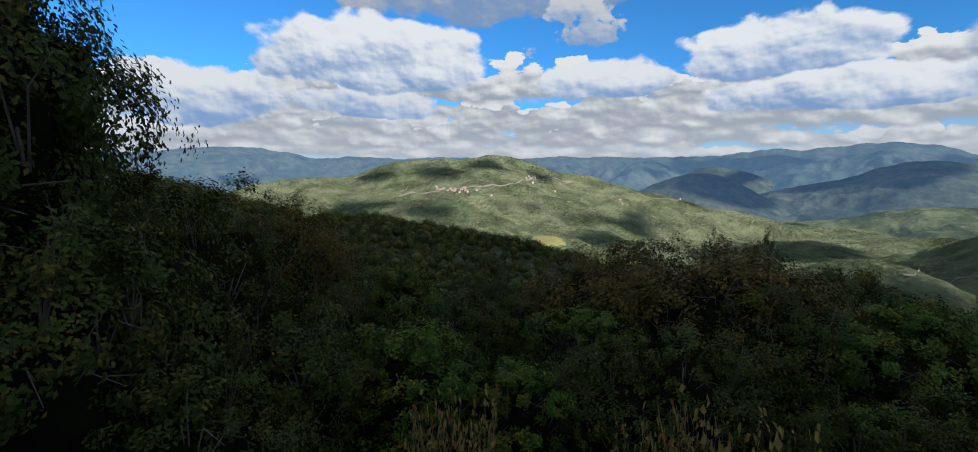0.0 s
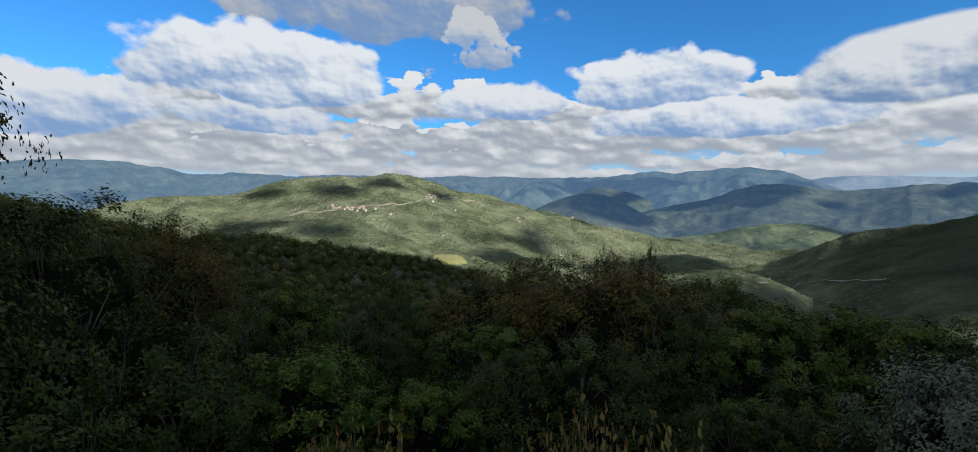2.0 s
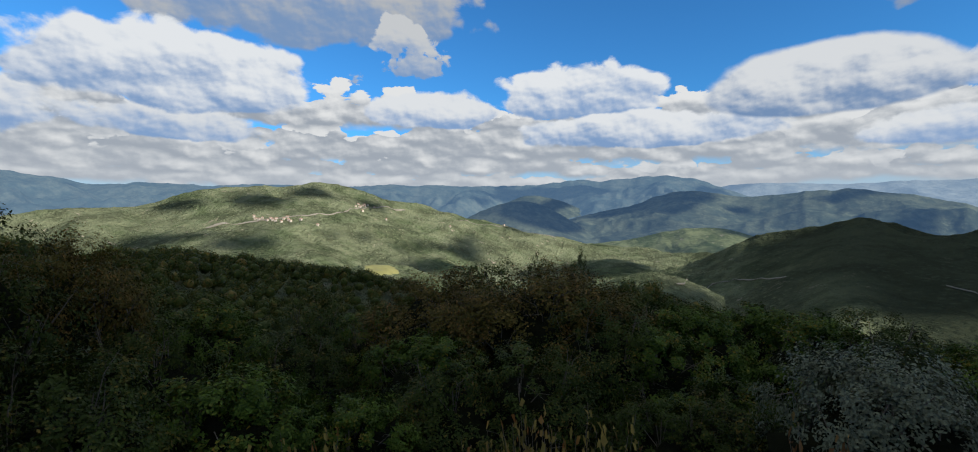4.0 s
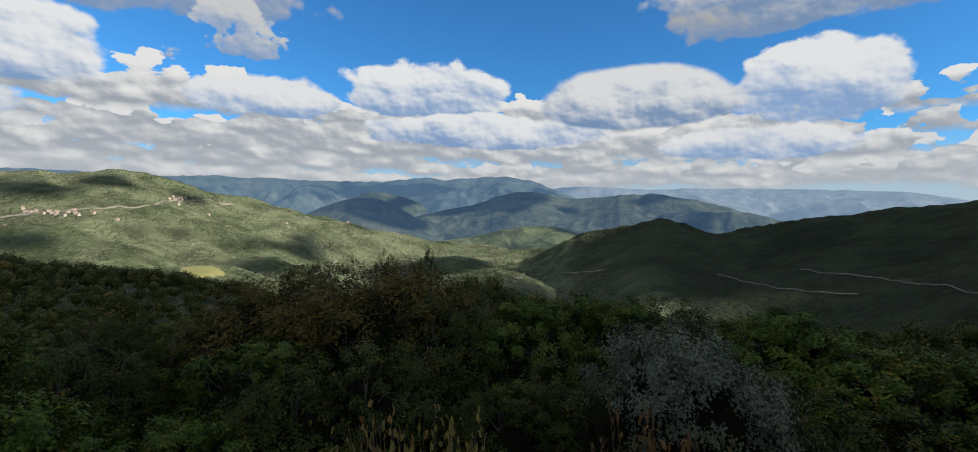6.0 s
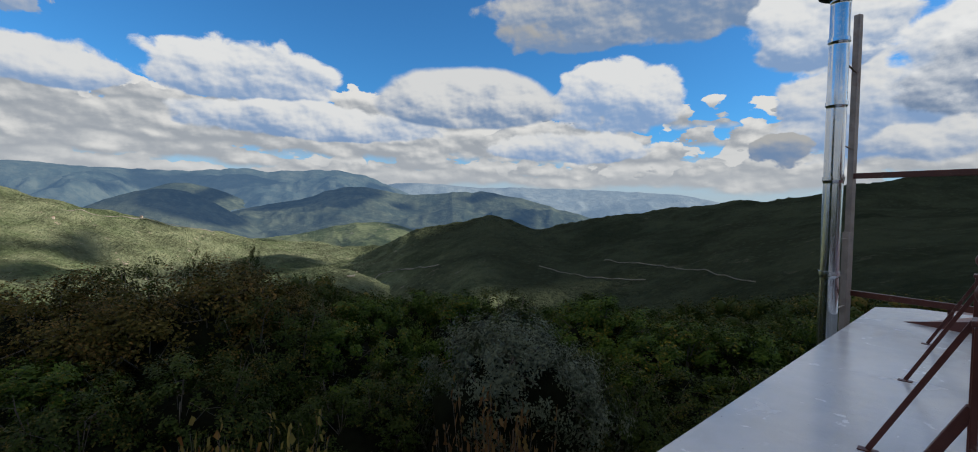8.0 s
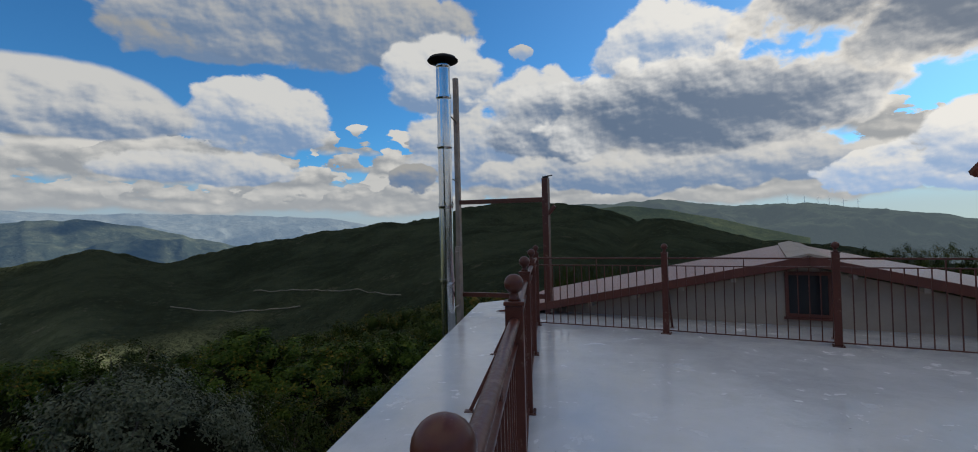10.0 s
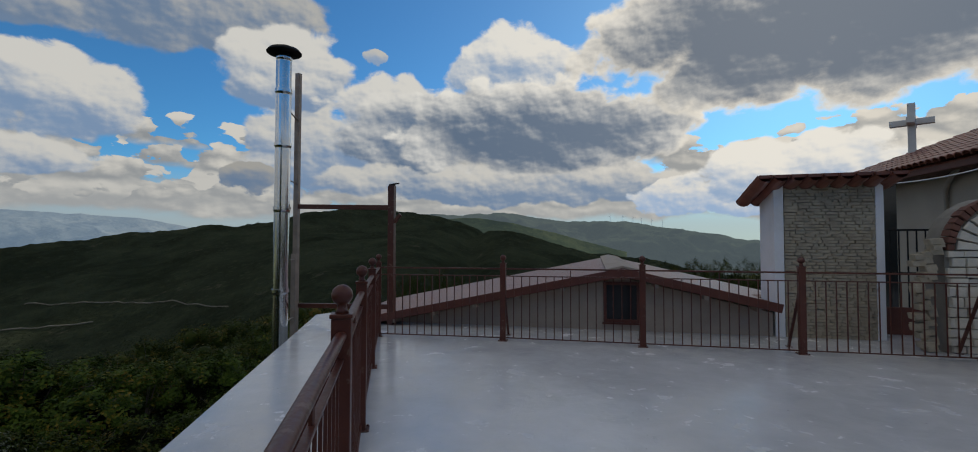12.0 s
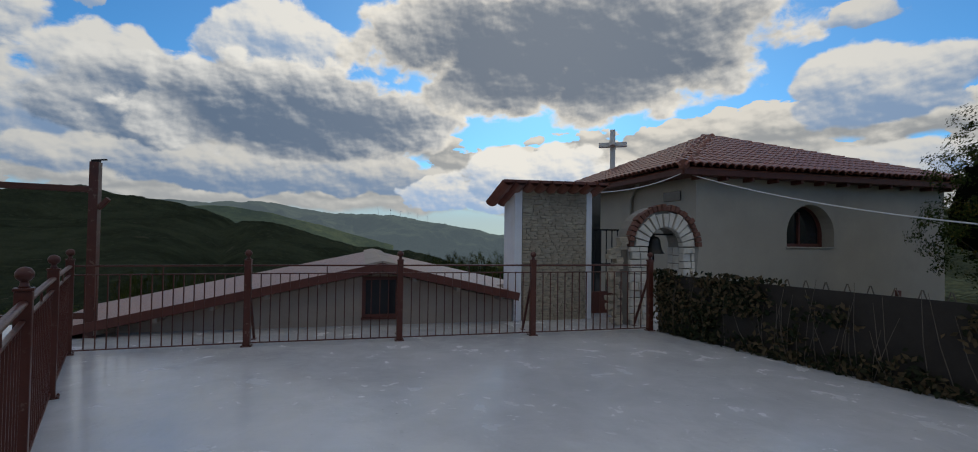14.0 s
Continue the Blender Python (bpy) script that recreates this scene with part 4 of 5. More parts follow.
for side, fall in ((1, SL), (-1, SR)):
    sheet(bm, [(AX - 0.03, AY, AZ + 0.055), (AX - 0.03, AY + side * 0.26, AZ + 0.055 - fall * 0.26), (15.0, AY + side * 0.26, AZ + 0.055 - fall * 0.26), (15.0, AY, AZ + 0.055)], 0.03)
part("ridge_cap", bm, M_GABLE, house, "pale mortared ridge cap")
win = new("window")
win.parent = house
bm = bmesh.new()
for lo, hi in (((-0.50, 0.13), (-0.45, 0.78)), ((-1.02, 0.13), (-0.97, 0.78)), ((-0.97, 0.73), (-0.50, 0.78)), ((-0.97, 0.13), (-0.50, 0.18))):
    box(bm, (WALL_X - 0.03, min(lo[0], hi[0]), lo[1]), (WALL_X + 0.02, max(lo[0], hi[0]), hi[1]), None, 0.004)
part("window_frame", bm, M_FASCIA, win)
bm = bmesh.new()
box(bm, (WALL_X - 0.012, -0.97, 0.18), (WALL_X - 0.003, -0.50, 0.73))
part("pane", bm, M_GLASS, win)
bm = bmesh.new()
box(bm, (WALL_X - 0.06, -1.04, 0.10), (WALL_X + 0.0, -0.43, 0.128), None, 0.004)
part("sill", bm, M_FASCIA, win)

# ---- the stone-clad annex ----
annex = tagged(new("stone_annex"), "white annex clad in tan ledge stone with tiled roof edge", "annex")
FALL = 0.235                             # the roof falls to the back
bm = bmesh.new()
box(bm, (WALL_X + 0.02, -4.42, -0.4), (8.42, -3.0, 2.30), None, 0.01)
for q in bm.verts:
    if q.co.z > 1:
        q.co.z += 0.06 - FALL * (q.co.x - WALL_X)
part("wall", bm, M_WHITE, annex)
for y0, y1 in ((-3.12, -2.985), (-4.45, -4.34)):
    bm = bmesh.new()
    box(bm, (WALL_X - 0.035, y0, 0.0), (WALL_X + 0.018, y1, 2.345), None, 0.006)
    part("corner_trim", bm, M_WHITE, annex)
bm = bmesh.new()
box(bm, (WALL_X - 0.004, -4.339, 0.0), (WALL_X + 0.018, -3.121, 2.34))
cladding = part("cladding_bed", bm, M_MORTAR, annex)
bm = bmesh.new()
sheet(bm, [(WALL_X - 0.32, -2.70, 2.415), (WALL_X - 0.32, -4.62, 2.435), (8.48, -4.62, 2.435 - FALL * 1.05), (8.48, -2.70, 2.415 - FALL * 1.05)], 0.05)
part("roof_deck", bm, M_FASCIA, annex)
tiled(annex, (8.50, -2.68, 2.415 - FALL * 1.07), (0, -1, 0.01), (-1, 0, FALL), lambda u, v: 0 <= u <= 1.95 and v <= 1.0, 60)

# ---- the church ----
church = tagged(new("church"), "small church with grey-beige walls and a red tiled pyramid roof", "church")
CX, CY, CE = 9.5, -8.02, 3.05
APEX = Vector((13.45, -11.5, 4.82))
WY0, WY1, WZ0, WSPRING = -10.64, -12.14, 1.31, 1.63
WR = (WY0 - WY1) / 2
WC = (WY0 + WY1) / 2


def arched_wall(x0, x1, y0, y1, z0, z1):
    """The front wall with its arched window recess cut right through."""
    bm = bmesh.new()
    hole = [(WY0, WZ0)] + [(WC + WR * math.cos(t), WSPRING + WR * math.sin(t)) for t in np.linspace(0, math.pi, 17)] + [(WY1, WZ0)]
    outer = [(y0, z0), (y0, WZ0)] + [(y0, z1)] + [(WC, z1)] + [(y1, z1)] + [(y1, WZ0), (y1, z0)]
    for x in (x0, x1):
        vs = {}

        def at(p):
            if p not in vs:
                vs[p] = bm.verts.new((x, *p))
            return vs[p]
        bm.faces.new([at(p) for p in [(y0, z0), (y0, WZ0), hole[0], hole[-1], (y1, WZ0), (y1, z0)]])
        half = len(hole) // 2
        bm.faces.new([at(p) for p in [(y0, WZ0), (y0, z1), (WC, z1)] + hole[half::-1]])
        bm.faces.new([at(p) for p in [(WC, z1), (y1, z1), (y1, WZ0)] + hole[:half - 1:-1]])
        if x == x0:
            first = vs
    for p, q in zip(hole, hole[1:] + hole[:1]):
        bm.faces.new((first[p], first[q], vs[q], vs[p]))
    for p, q in (((y0, z0), (y0, WZ0)), ((y0, WZ0), (y0, z1)), ((y0, z1), (WC, z1)), ((WC, z1), (y1, z1)), ((y1, z1), (y1, WZ0)), ((y1, WZ0), (y1, z0)), ((y1, z0), (y0, z0))):
        bm.faces.new((first[p], first[q], vs[q], vs[p]))
    return bm


part("front_wall", arched_wall(CX, CX + 0.5, CY, -16.0, -0.4, CE), M_CHURCH, church)
bm = bmesh.new()
box(bm, (CX + 0.502, CY - 0.4, -0.4), (17.6, CY, CE))
part("side_wall", bm, M_CHURCH, church)
bm = bmesh.new()
box(bm, (17.2, -15.6, -0.4), (17.6, CY - 0.402, CE))
box(bm, (CX + 0.502, -16.0, -0.4), (17.2, -15.6, CE))
part("rear_wall", bm, M_CHURCH, church)
win = new("window")
win.parent = church
bm = bmesh.new()
outline = [(WY0 + 0.0, WZ0)] + [(WC + WR * math.cos(t), WSPRING + WR * math.sin(t)) for t in np.linspace(0, math.pi, 17)] + [(WY1, WZ0)]
inner = [(WC + (y - WC) * 0.88, WZ0 + 0.08 + (z - WZ0) * 0.88) for y, z in outline]
fr = [[bm.verts.new((x, *p)) for p in ring] for x in (CX + 0.35, CX + 0.42) for ring in (outline, inner)]
n = len(outline)
for k in range(n):
    j = (k + 1) % n
    bm.faces.new((fr[0][k], fr[0][j], fr[1][j], fr[1][k]))
    bm.faces.new((fr[1][k], fr[1][j], fr[3][j], fr[3][k]))
    bm.faces.new((fr[3][k], fr[3][j], fr[2][j], fr[2][k]))
box(bm, (CX + 0.34, WC - 0.03, WZ0 + 0.06), (CX + 0.41, WC + 0.03, 2.20), None, 0.004)
part("window_frame", bm, M_FASCIA, win)
bm = bmesh.new()
bm.faces.new([bm.verts.new((CX + 0.40, *p)) for p in inner])
part("pane", bm, M_GLASS, win)
bm = bmesh.new()
box(bm, (CX - 0.03, WY1 - 0.03, WZ0 - 0.035), (CX + 0.34, WY0 + 0.03, WZ0 - 0.002), None, 0.005)
part("sill", bm, M_CHURCH, win)
EX, EY, EZ = 9.14, -7.42, 3.10           # eave corner
EY2, EX2 = -16.35, 18.0
bm = bmesh.new()
sheet(bm, [(EX, EY, EZ), (EX, EY2, EZ), APEX], 0.07)
sheet(bm, [(EX, EY, EZ), APEX, (EX2, EY, EZ)], 0.07)
sheet(bm, [(EX2, EY, EZ), APEX, (EX2, EY2, EZ)], 0.07)
sheet(bm, [(EX, EY2, EZ), (EX2, EY2, EZ), APEX], 0.07)
part("roof_deck", bm, M_TILE, church)
for a, b in (((EX + 0.02, EY - 0.02, EZ - 0.10), (EX + 0.02, EY2, EZ - 0.10)), ((EX + 0.04, EY - 0.02, EZ - 0.10), (EX2, EY - 0.02, EZ - 0.10))):
    bm = bmesh.new()
    beam(bm, a, b, 0.04, 0.12, 0.004)
    part("fascia", bm, M_FASCIA, church)
bm = bmesh.new()
box(bm, (EX + 0.05, EY2 + 0.1, EZ - 0.16), (CX - 0.002, EY - 0.06, EZ - 0.13))
part("soffit", bm, M_FASCIA, church)
bm = bmesh.new()
box(bm, (CX, CY + 0.002, EZ - 0.16), (EX2 - 0.1, EY - 0.06, EZ - 0.13))
part("soffit", bm, M_FASCIA, church)
for k in range(12):
    y = EY - 0.5 - k * 0.72
    bm = bmesh.new()
    box(bm, (EX + 0.06, y - 0.04, EZ - 0.25), (CX - 0.002, y + 0.04, EZ - 0.162), None, 0.006)
    part("rafter_end", bm, M_FASCIA, church)
west_up = Vector((APEX.x - EX, 0, APEX.z - EZ))
north_up = Vector((0, APEX.y - EY, APEX.z - EZ))
wl, nl = west_up.length, north_up.length
tiled(church, (EX - 0.05, EY, EZ + 0.01), (0, -1, 0), west_up, lambda u, v: v < wl and (EY - APEX.y) * v / wl <= u <= (EY - EY2) - (APEX.y - EY2) * v / wl, 290)
tiled(church, (EX2, EY + 0.05, EZ + 0.01), (-1, 0, 0), north_up, lambda u, v: v < nl and (EX2 - APEX.x) * v / nl <= u <= (EX2 - EX) - (APEX.x - EX) * v / nl, 0)
for corner in ((EX, EY), (EX, EY2), (EX2, EY)):
    a, b = Vector((*corner, EZ + 0.05)), APEX + Vector((0, 0, 0.05))
    d = (b - a).normalized()
    m = int((b - a).length / 0.36)
    bm = bmesh.new()
    for k in range(m):
        tube(bm, [a + d * (k * 0.36), a + d * (k * 0.36 + 0.42)], [0.125, 0.095], 10)
    part("hip_tiles", bm, M_TILE, church)

cross = tagged(new("roof_cross"), "pale metal box-section cross standing on the church roof", "cross")
bm = bmesh.new()
cm = Matrix.Translation((15.8, -9.30, 3.9)) @ Matrix.Rotation(radians(-32), 4, "Z")
box(bm, (-0.09, -0.09, 0.0), (0.09, 0.09, 1.56), cm, 0.008)
part("upright", bm, M_CABLE, cross)
bm = bmesh.new()
box(bm, (-0.52, -0.092, 0.92), (-0.091, 0.092, 1.09), cm, 0.008)
box(bm, (0.091, -0.092, 0.92), (0.52, 0.092, 1.09), cm, 0.008)
part("crossbar", bm, M_CABLE, cross)
bm = bmesh.new()
box(bm, (-0.092, 0.093, 0.92), (0.092, 0.5, 1.09), cm, 0.008)
box(bm, (-0.092, -0.5, 0.92), (0.092, -0.093, 1.09), cm, 0.008)
part("crossbar", bm, M_CABLE, cross)

# downpipe, vent and the gap beside the annex
pipe = tagged(new("downpipe"), "pale plastic rain downpipe on the church wall", "pipe")
bm = bmesh.new()
tube(bm, [(11.4, CY + 0.35, 2.98), (12.0, CY + 0.12, 2.86), (12.25, CY + 0.07, 2.6), (12.25, CY + 0.07, -0.3)], [0.055] * 4, 12)
part("pipe_run", bm, M_CHURCH, pipe, smooth=True)
bm = bmesh.new()
box(bm, (10.05, CY + 0.002, 2.42), (10.75, CY + 0.03, 2.66), None, 0.004)
tagged(part("wall_vent", bm, M_GLASS), "small dark window high in the church wall", "window")
balcony = tagged(new("side_balcony"), "dark iron balcony rail and brown gate beside the annex", "balcony")
bm = bmesh.new()
box(bm, (8.3, -5.35, 0.0), (8.36, -4.45, 0.42), None, 0.006)
part("gate", bm, M_FASCIA, balcony)
for z in (0.95, 1.62):
    bm = bmesh.new()
    beam(bm, (8.33, -4.45, z), (8.33, -5.35, z), 0.03, 0.03, 0.003)
    part("rail", bm, M_BLACK, balcony)
for k in range(8):
    bm = bmesh.new()
    y = -4.47 - k * 0.12
    box(bm, (8.322, y - 0.008, 0.42), (8.338, y + 0.008, 1.605))
    part("bar", bm, M_BLACK, balcony)
# added black panel: the deep gap's shade put into its colour
bm = bmesh.new()
box(bm, (9.6, -5.6, 0.0), (9.7, -4.43, 2.5))
tagged(part("gap_shade_panel", bm, M_GLASS), "near-black panel standing for the shade in the gap between annex and church", "wall", kind="structure")

# ---- the bell arch ----
arch = tagged(new("bell_arch"), "arched bell stand of pale limestone blocks with a brick rim", "belfry")
BX, BY, BS, BR = 6.98, -5.46, 1.32, 0.335
random.seed(11)


def block(bm, outline, x0, x1, round_=0.012):
    """A stone with the given outline in y and z, its front edges rounded off."""
    c = Vector((sum(p[0] for p in outline) / len(outline), sum(p[1] for p in outline) / len(outline)))
    rings = [[bm.verts.new((x, c.x + (p[0] - c.x) * s, c.y + (p[1] - c.y) * s)) for p in outline] for x, s in ((x1, 1.0), (x0 + round_, 1.0), (x0, 0.86))]
    for a, b in zip(rings, rings[1:]):
        for k in range(len(outline)):
            bm.faces.new((a[k], a[(k + 1) % len(outline)], b[(k + 1) % len(outline)], b[k]))
    bm.faces.new(rings[-1])


def lay(name, outline, proud, mat, label=""):
    bm = bmesh.new()
    block(bm, outline, BX - proud, BX + 0.10)
    return part(name, bm, mat, arch, label)


bm = bmesh.new()
core = []
for t in np.linspace(0, math.pi, 15):
    core.append(((BY + (BR + 0.02) * math.cos(t), BS + (BR + 0.02) * math.sin(t)), (BY + 0.70 * math.cos(t), BS + 0.70 * math.sin(t))))
core = [((BY + BR + 0.02, 0.0), (BY + 0.70, 0.0))] + core + [((BY - BR - 0.02, 0.0), (BY - 0.56, 0.0))]
ring = [[bm.verts.new((x, *p)) for p in pair] for pair in core for x in (BX + 0.03, BX + 0.42)]
for k in range(0, len(ring) - 2, 2):
    f0, b0, f1, b1 = ring[k], ring[k + 1], ring[k + 2], ring[k + 3]
    bm.faces.new((f0[0], f0[1], f1[1], f1[0]))
    bm.faces.new((b0[1], b0[0], b1[0], b1[1]))
    bm.faces.new((f0[1], b0[1], b1[1], f1[1]))
    bm.faces.new((f0[0], f1[0], b1[0], b0[0]))
part("core", bm, M_MORTAR, arch)
n = 13
for k in range(n):
    t0, t1 = math.pi * k / n + 0.022, math.pi * (k + 1) / n - 0.022
    ro = BR + 0.25 + random.uniform(-0.02, 0.03)
    lay("voussoir", [(BY + r * math.cos(t), BS + r * math.sin(t)) for r, t in ((BR, t0), (ro, t0), (ro, t1), (BR, t1))], random.uniform(0.02, 0.045), M_ARCH)
n = 24
for k in range(n):
    t0, t1 = math.pi * (k + 0.08) / n, math.pi * (k + 0.92) / n
    r0, r1 = BR + 0.285, BR + 0.365 + random.uniform(0, 0.035)
    lay("brick", [(BY + r * math.cos(t), BS + r * math.sin(t)) for r, t in ((r0, t0), (r1, t0), (r1, t1), (r0, t1))], random.uniform(0.02, 0.06), M_BRICK)
for side in (1, -1):
    z = 0.0
    while z < BS - 0.03:
        h = min(random.uniform(0.095, 0.14), BS - z)
        w_all = 0.335 if side < 0 else 0.34
        y = BR
        while y < BR + (0.225 if side < 0 else 0.32):
            w = random.uniform(0.11, 0.21)
            end = min(y + w, BR + w_all * 0.72 if side < 0 else BR + 0.365)
            if end - y < 0.05:
                break
            j = lambda: random.uniform(-0.006, 0.006)
            a, b = BY + side * (y + 0.006), BY + side * (end - 0.006)
            lay("stone", [(a + j(), z + 0.006 + j()), (b + j(), z + 0.006 + j()), (b + j(), z + h - 0.006 + j()), (a + j(), z + h - 0.006 + j())], random.uniform(0.015, 0.05), M_ARCH)
            y = end
        z += h
for k in range(34):
    z = 0.05 + k * 0.042 + random.uniform(-0.01, 0.01)
    y = BY + BR + 0.38 + random.uniform(0.0, 0.16) + (0.14 if z < 1.3 else 0)
    w = random.uniform(0.05, 0.09)
    lay("rubble_stone", [(y - w, z - 0.035), (y + w * 0.8, z - 0.045), (y + w, z + 0.03), (y - w * 0.7, z + 0.045)], random.uniform(0.0, 0.06), M_STONE)
# the inside of the arch, seen through it
for side in (1, -1):
    for k in range(9):
        bm = bmesh.new()
        z = k * 0.146
        y = BY + side * BR
        box(bm, (BX + 0.11, min(y, y + side * 0.04), z + 0.006), (BX + 0.26, max(y, y + side * 0.04), z + 0.14), None, 0.01)
        box(bm, (BX + 0.27, min(y, y + side * 0.035), z + 0.006), (BX + 0.42, max(y, y + side * 0.035), z + 0.14), None, 0.01)
        part("reveal_stone", bm, M_ARCH, arch)

bell = tagged(new("bell"), "dark bronze bell hanging in the stone arch", "bell")
bm = bmesh.new()
turned(bm, (BX + 0.2, BY + 0.10, 0), [(0.19, 1.20), (0.175, 1.215), (0.145, 1.27), (0.125, 1.36), (0.115, 1.44), (0.085, 1.485), (0.03, 1.50), (0.02, 1.53)], 24)
part("bell_body", bm, M_BRONZE, bell, smooth=True)
bm = bmesh.new()
beam(bm, (BX + 0.2, BY - 0.315, 1.535), (BX + 0.2, BY + 0.315, 1.535), 0.04, 0.03, 0.004)
part("yoke", bm, M_BLACK, bell)
bm = bmesh.new()
tube(bm, [(BX + 0.2, BY + 0.1, 1.22), (BX + 0.2, BY + 0.1, 1.06)], [0.012, 0.02], 8)
part("clapper", bm, M_BLACK, bell)

# ---- the ivy screen beside the terrace ----
screen = tagged(new("ivy_screen"), "dark mesh screen grown with artificial ivy beside the terrace", "screen")
I0, I1 = Vector((6.44, -4.94, 0)), Vector((-1.2, -6.62, 0))
IW = (I1 - I0).normalized()
IN = Vector((-IW.y, IW.x, 0))
if IN.y < 0:
    IN = -IN
bm = bmesh.new()
beam(bm, I0 - IN * 0.05 + Vector((0, 0, 0.45)), I1 - IN * 0.05 + Vector((0, 0, 0.45)), 0.02, 0.90, 0.003)
part("mesh_panel", bm, M_NET, screen)
for k in range(6):
    bm = bmesh.new()
    p = I0 + (I1 - I0) * k / 5 - IN * 0.10
    box(bm, (-0.02, -0.02, 0), (0.02, 0.02, 0.96), Matrix.Translation(p), 0.003)
    part("stake", bm, M_RAIL, screen)
for k in range(44):
    bm = bmesh.new()
    p = I0 + IW * (1.2 + 0.11 * k) - IN * 0.06
    beam(bm, p + Vector((0, 0, 0.82)), p + IW * (0.05 if k % 2 else -0.05) + Vector((0, 0, 0.985)), 0.012, 0.008, 0.0)
    part("lattice_end", bm, M_BARK, screen)
rng = np.random.default_rng(3)


def leaves(centres, normals, size, spread, rng, folded=0.25):
    """Many small pointed leaves as one mesh's vertices and faces."""
    n = len(centres)
    nd = normals + rng.normal(0, spread, (n, 3))
    nd /= np.linalg.norm(nd, axis=1)[:, None] + 1e-9
    ref = rng.normal(0, 1, (n, 3))
    u = np.cross(nd, ref)
    u /= np.linalg.norm(u, axis=1)[:, None] + 1e-9
    w = np.cross(nd, u)
    s = (size * rng.uniform(0.6, 1.3, n))[:, None]
    v = np.stack([centres - u * s, centres - w * s * 0.55 + nd * s * folded, centres + u * s * 1.1, centres + w * s * 0.55 + nd * s * folded], 1)
    q = np.arange(n) * 4
    return v.reshape(-1, 3), np.concatenate([np.stack([q, q + 1, q + 2], 1), np.stack([q, q + 2, q + 3], 1)])


def quick(name, v, f, mat, parent=None, label=""):
    me = bpy.data.meshes.new(name)
    me.vertices.add(len(v))
    me.vertices.foreach_set("co", np.asarray(v, np.float32).ravel())
    me.loops.add(f.size)
    me.loops.foreach_set("vertex_index", f.astype(np.int32).ravel())
    me.polygons.add(len(f))
    me.polygons.foreach_set("loop_start", np.arange(0, f.size, f.shape[1], dtype=np.int32))
    me.materials.append(mat)
    me.update()
    me.validate()
    ob = new(name, me)
    if parent:
        ob.parent = parent
    if label:
        ob["label"] = label
    return ob


length = (I1 - I0).length
n = 14000
along_, high = rng.uniform(0, length, n), rng.uniform(0, 1, n) ** 0.85 * 0.98
thick = fractal(along_ * 1.6, high * 3.0, 5, 4)
bare_ = np.clip((along_ - 1.3) / 1.2, 0, 1)
keep = thick + 0.25 * rng.random(n) - bare_ * (0.10 + 0.22 * np.clip(high / 0.5, 0, 1)) > 0.50
along_, high = along_[keep], high[keep]
off = rng.uniform(-0.03, 0.07, len(along_))
pts = np.array(I0)[None] + np.outer(along_, np.array(IW)) + np.outer(off, np.array(IN)) + np.outer(high, (0, 0, 1))
v, f = leaves(pts, np.tile(np.array(IN), (len(pts), 1)), 0.038, 0.5, rng)
o = quick("ivy_leaves", v, f, M_IVY, screen)
o["kind"] = "stuff"
bm = bmesh.new()
for k in range(80):
    s0 = rng.uniform(0, length)
    p = I0 + IW * s0 + IN * 0.0
    q_ = p + IW * rng.uniform(-0.3, 0.3) + Vector((0, 0, rng.uniform(0.5, 1.02)))
    tube(bm, [p + Vector((0, 0, 0.02)), (p + q_) / 2 + IN * 0.05, q_], [0.005, 0.004, 0.002], 5)
part("stem", bm, M_BARK, screen)["kind"] = "stuff"

# cable slung from the church eave
cable = tagged(new("slung_cable"), "white cable slung from the church eave", "cable")
bm = bmesh.new()
a, b = Vector((9.42, -7.75, 2.98)), Vector((3.2, -9.0, 1.55))
tube(bm, [a.lerp(b, t) - Vector((0, 0, 0.55 * 4 * t * (1 - t) * 0.35)) for t in np.linspace(0, 1, 25)], [0.012] * 25, 6)
part("cable_run", bm, M_CABLE, cable)
bm = bmesh.new()
a, b = Vector((9.30, -7.5, 2.98)), Vector((7.9, -4.6, 2.30))
tube(bm, [a.lerp(b, t) - Vector((0, 0, 0.10 * 4 * t * (1 - t))) for t in np.linspace(0, 1, 13)], [0.011] * 13, 6)
part("cable_run", bm, M_CABLE, cable)

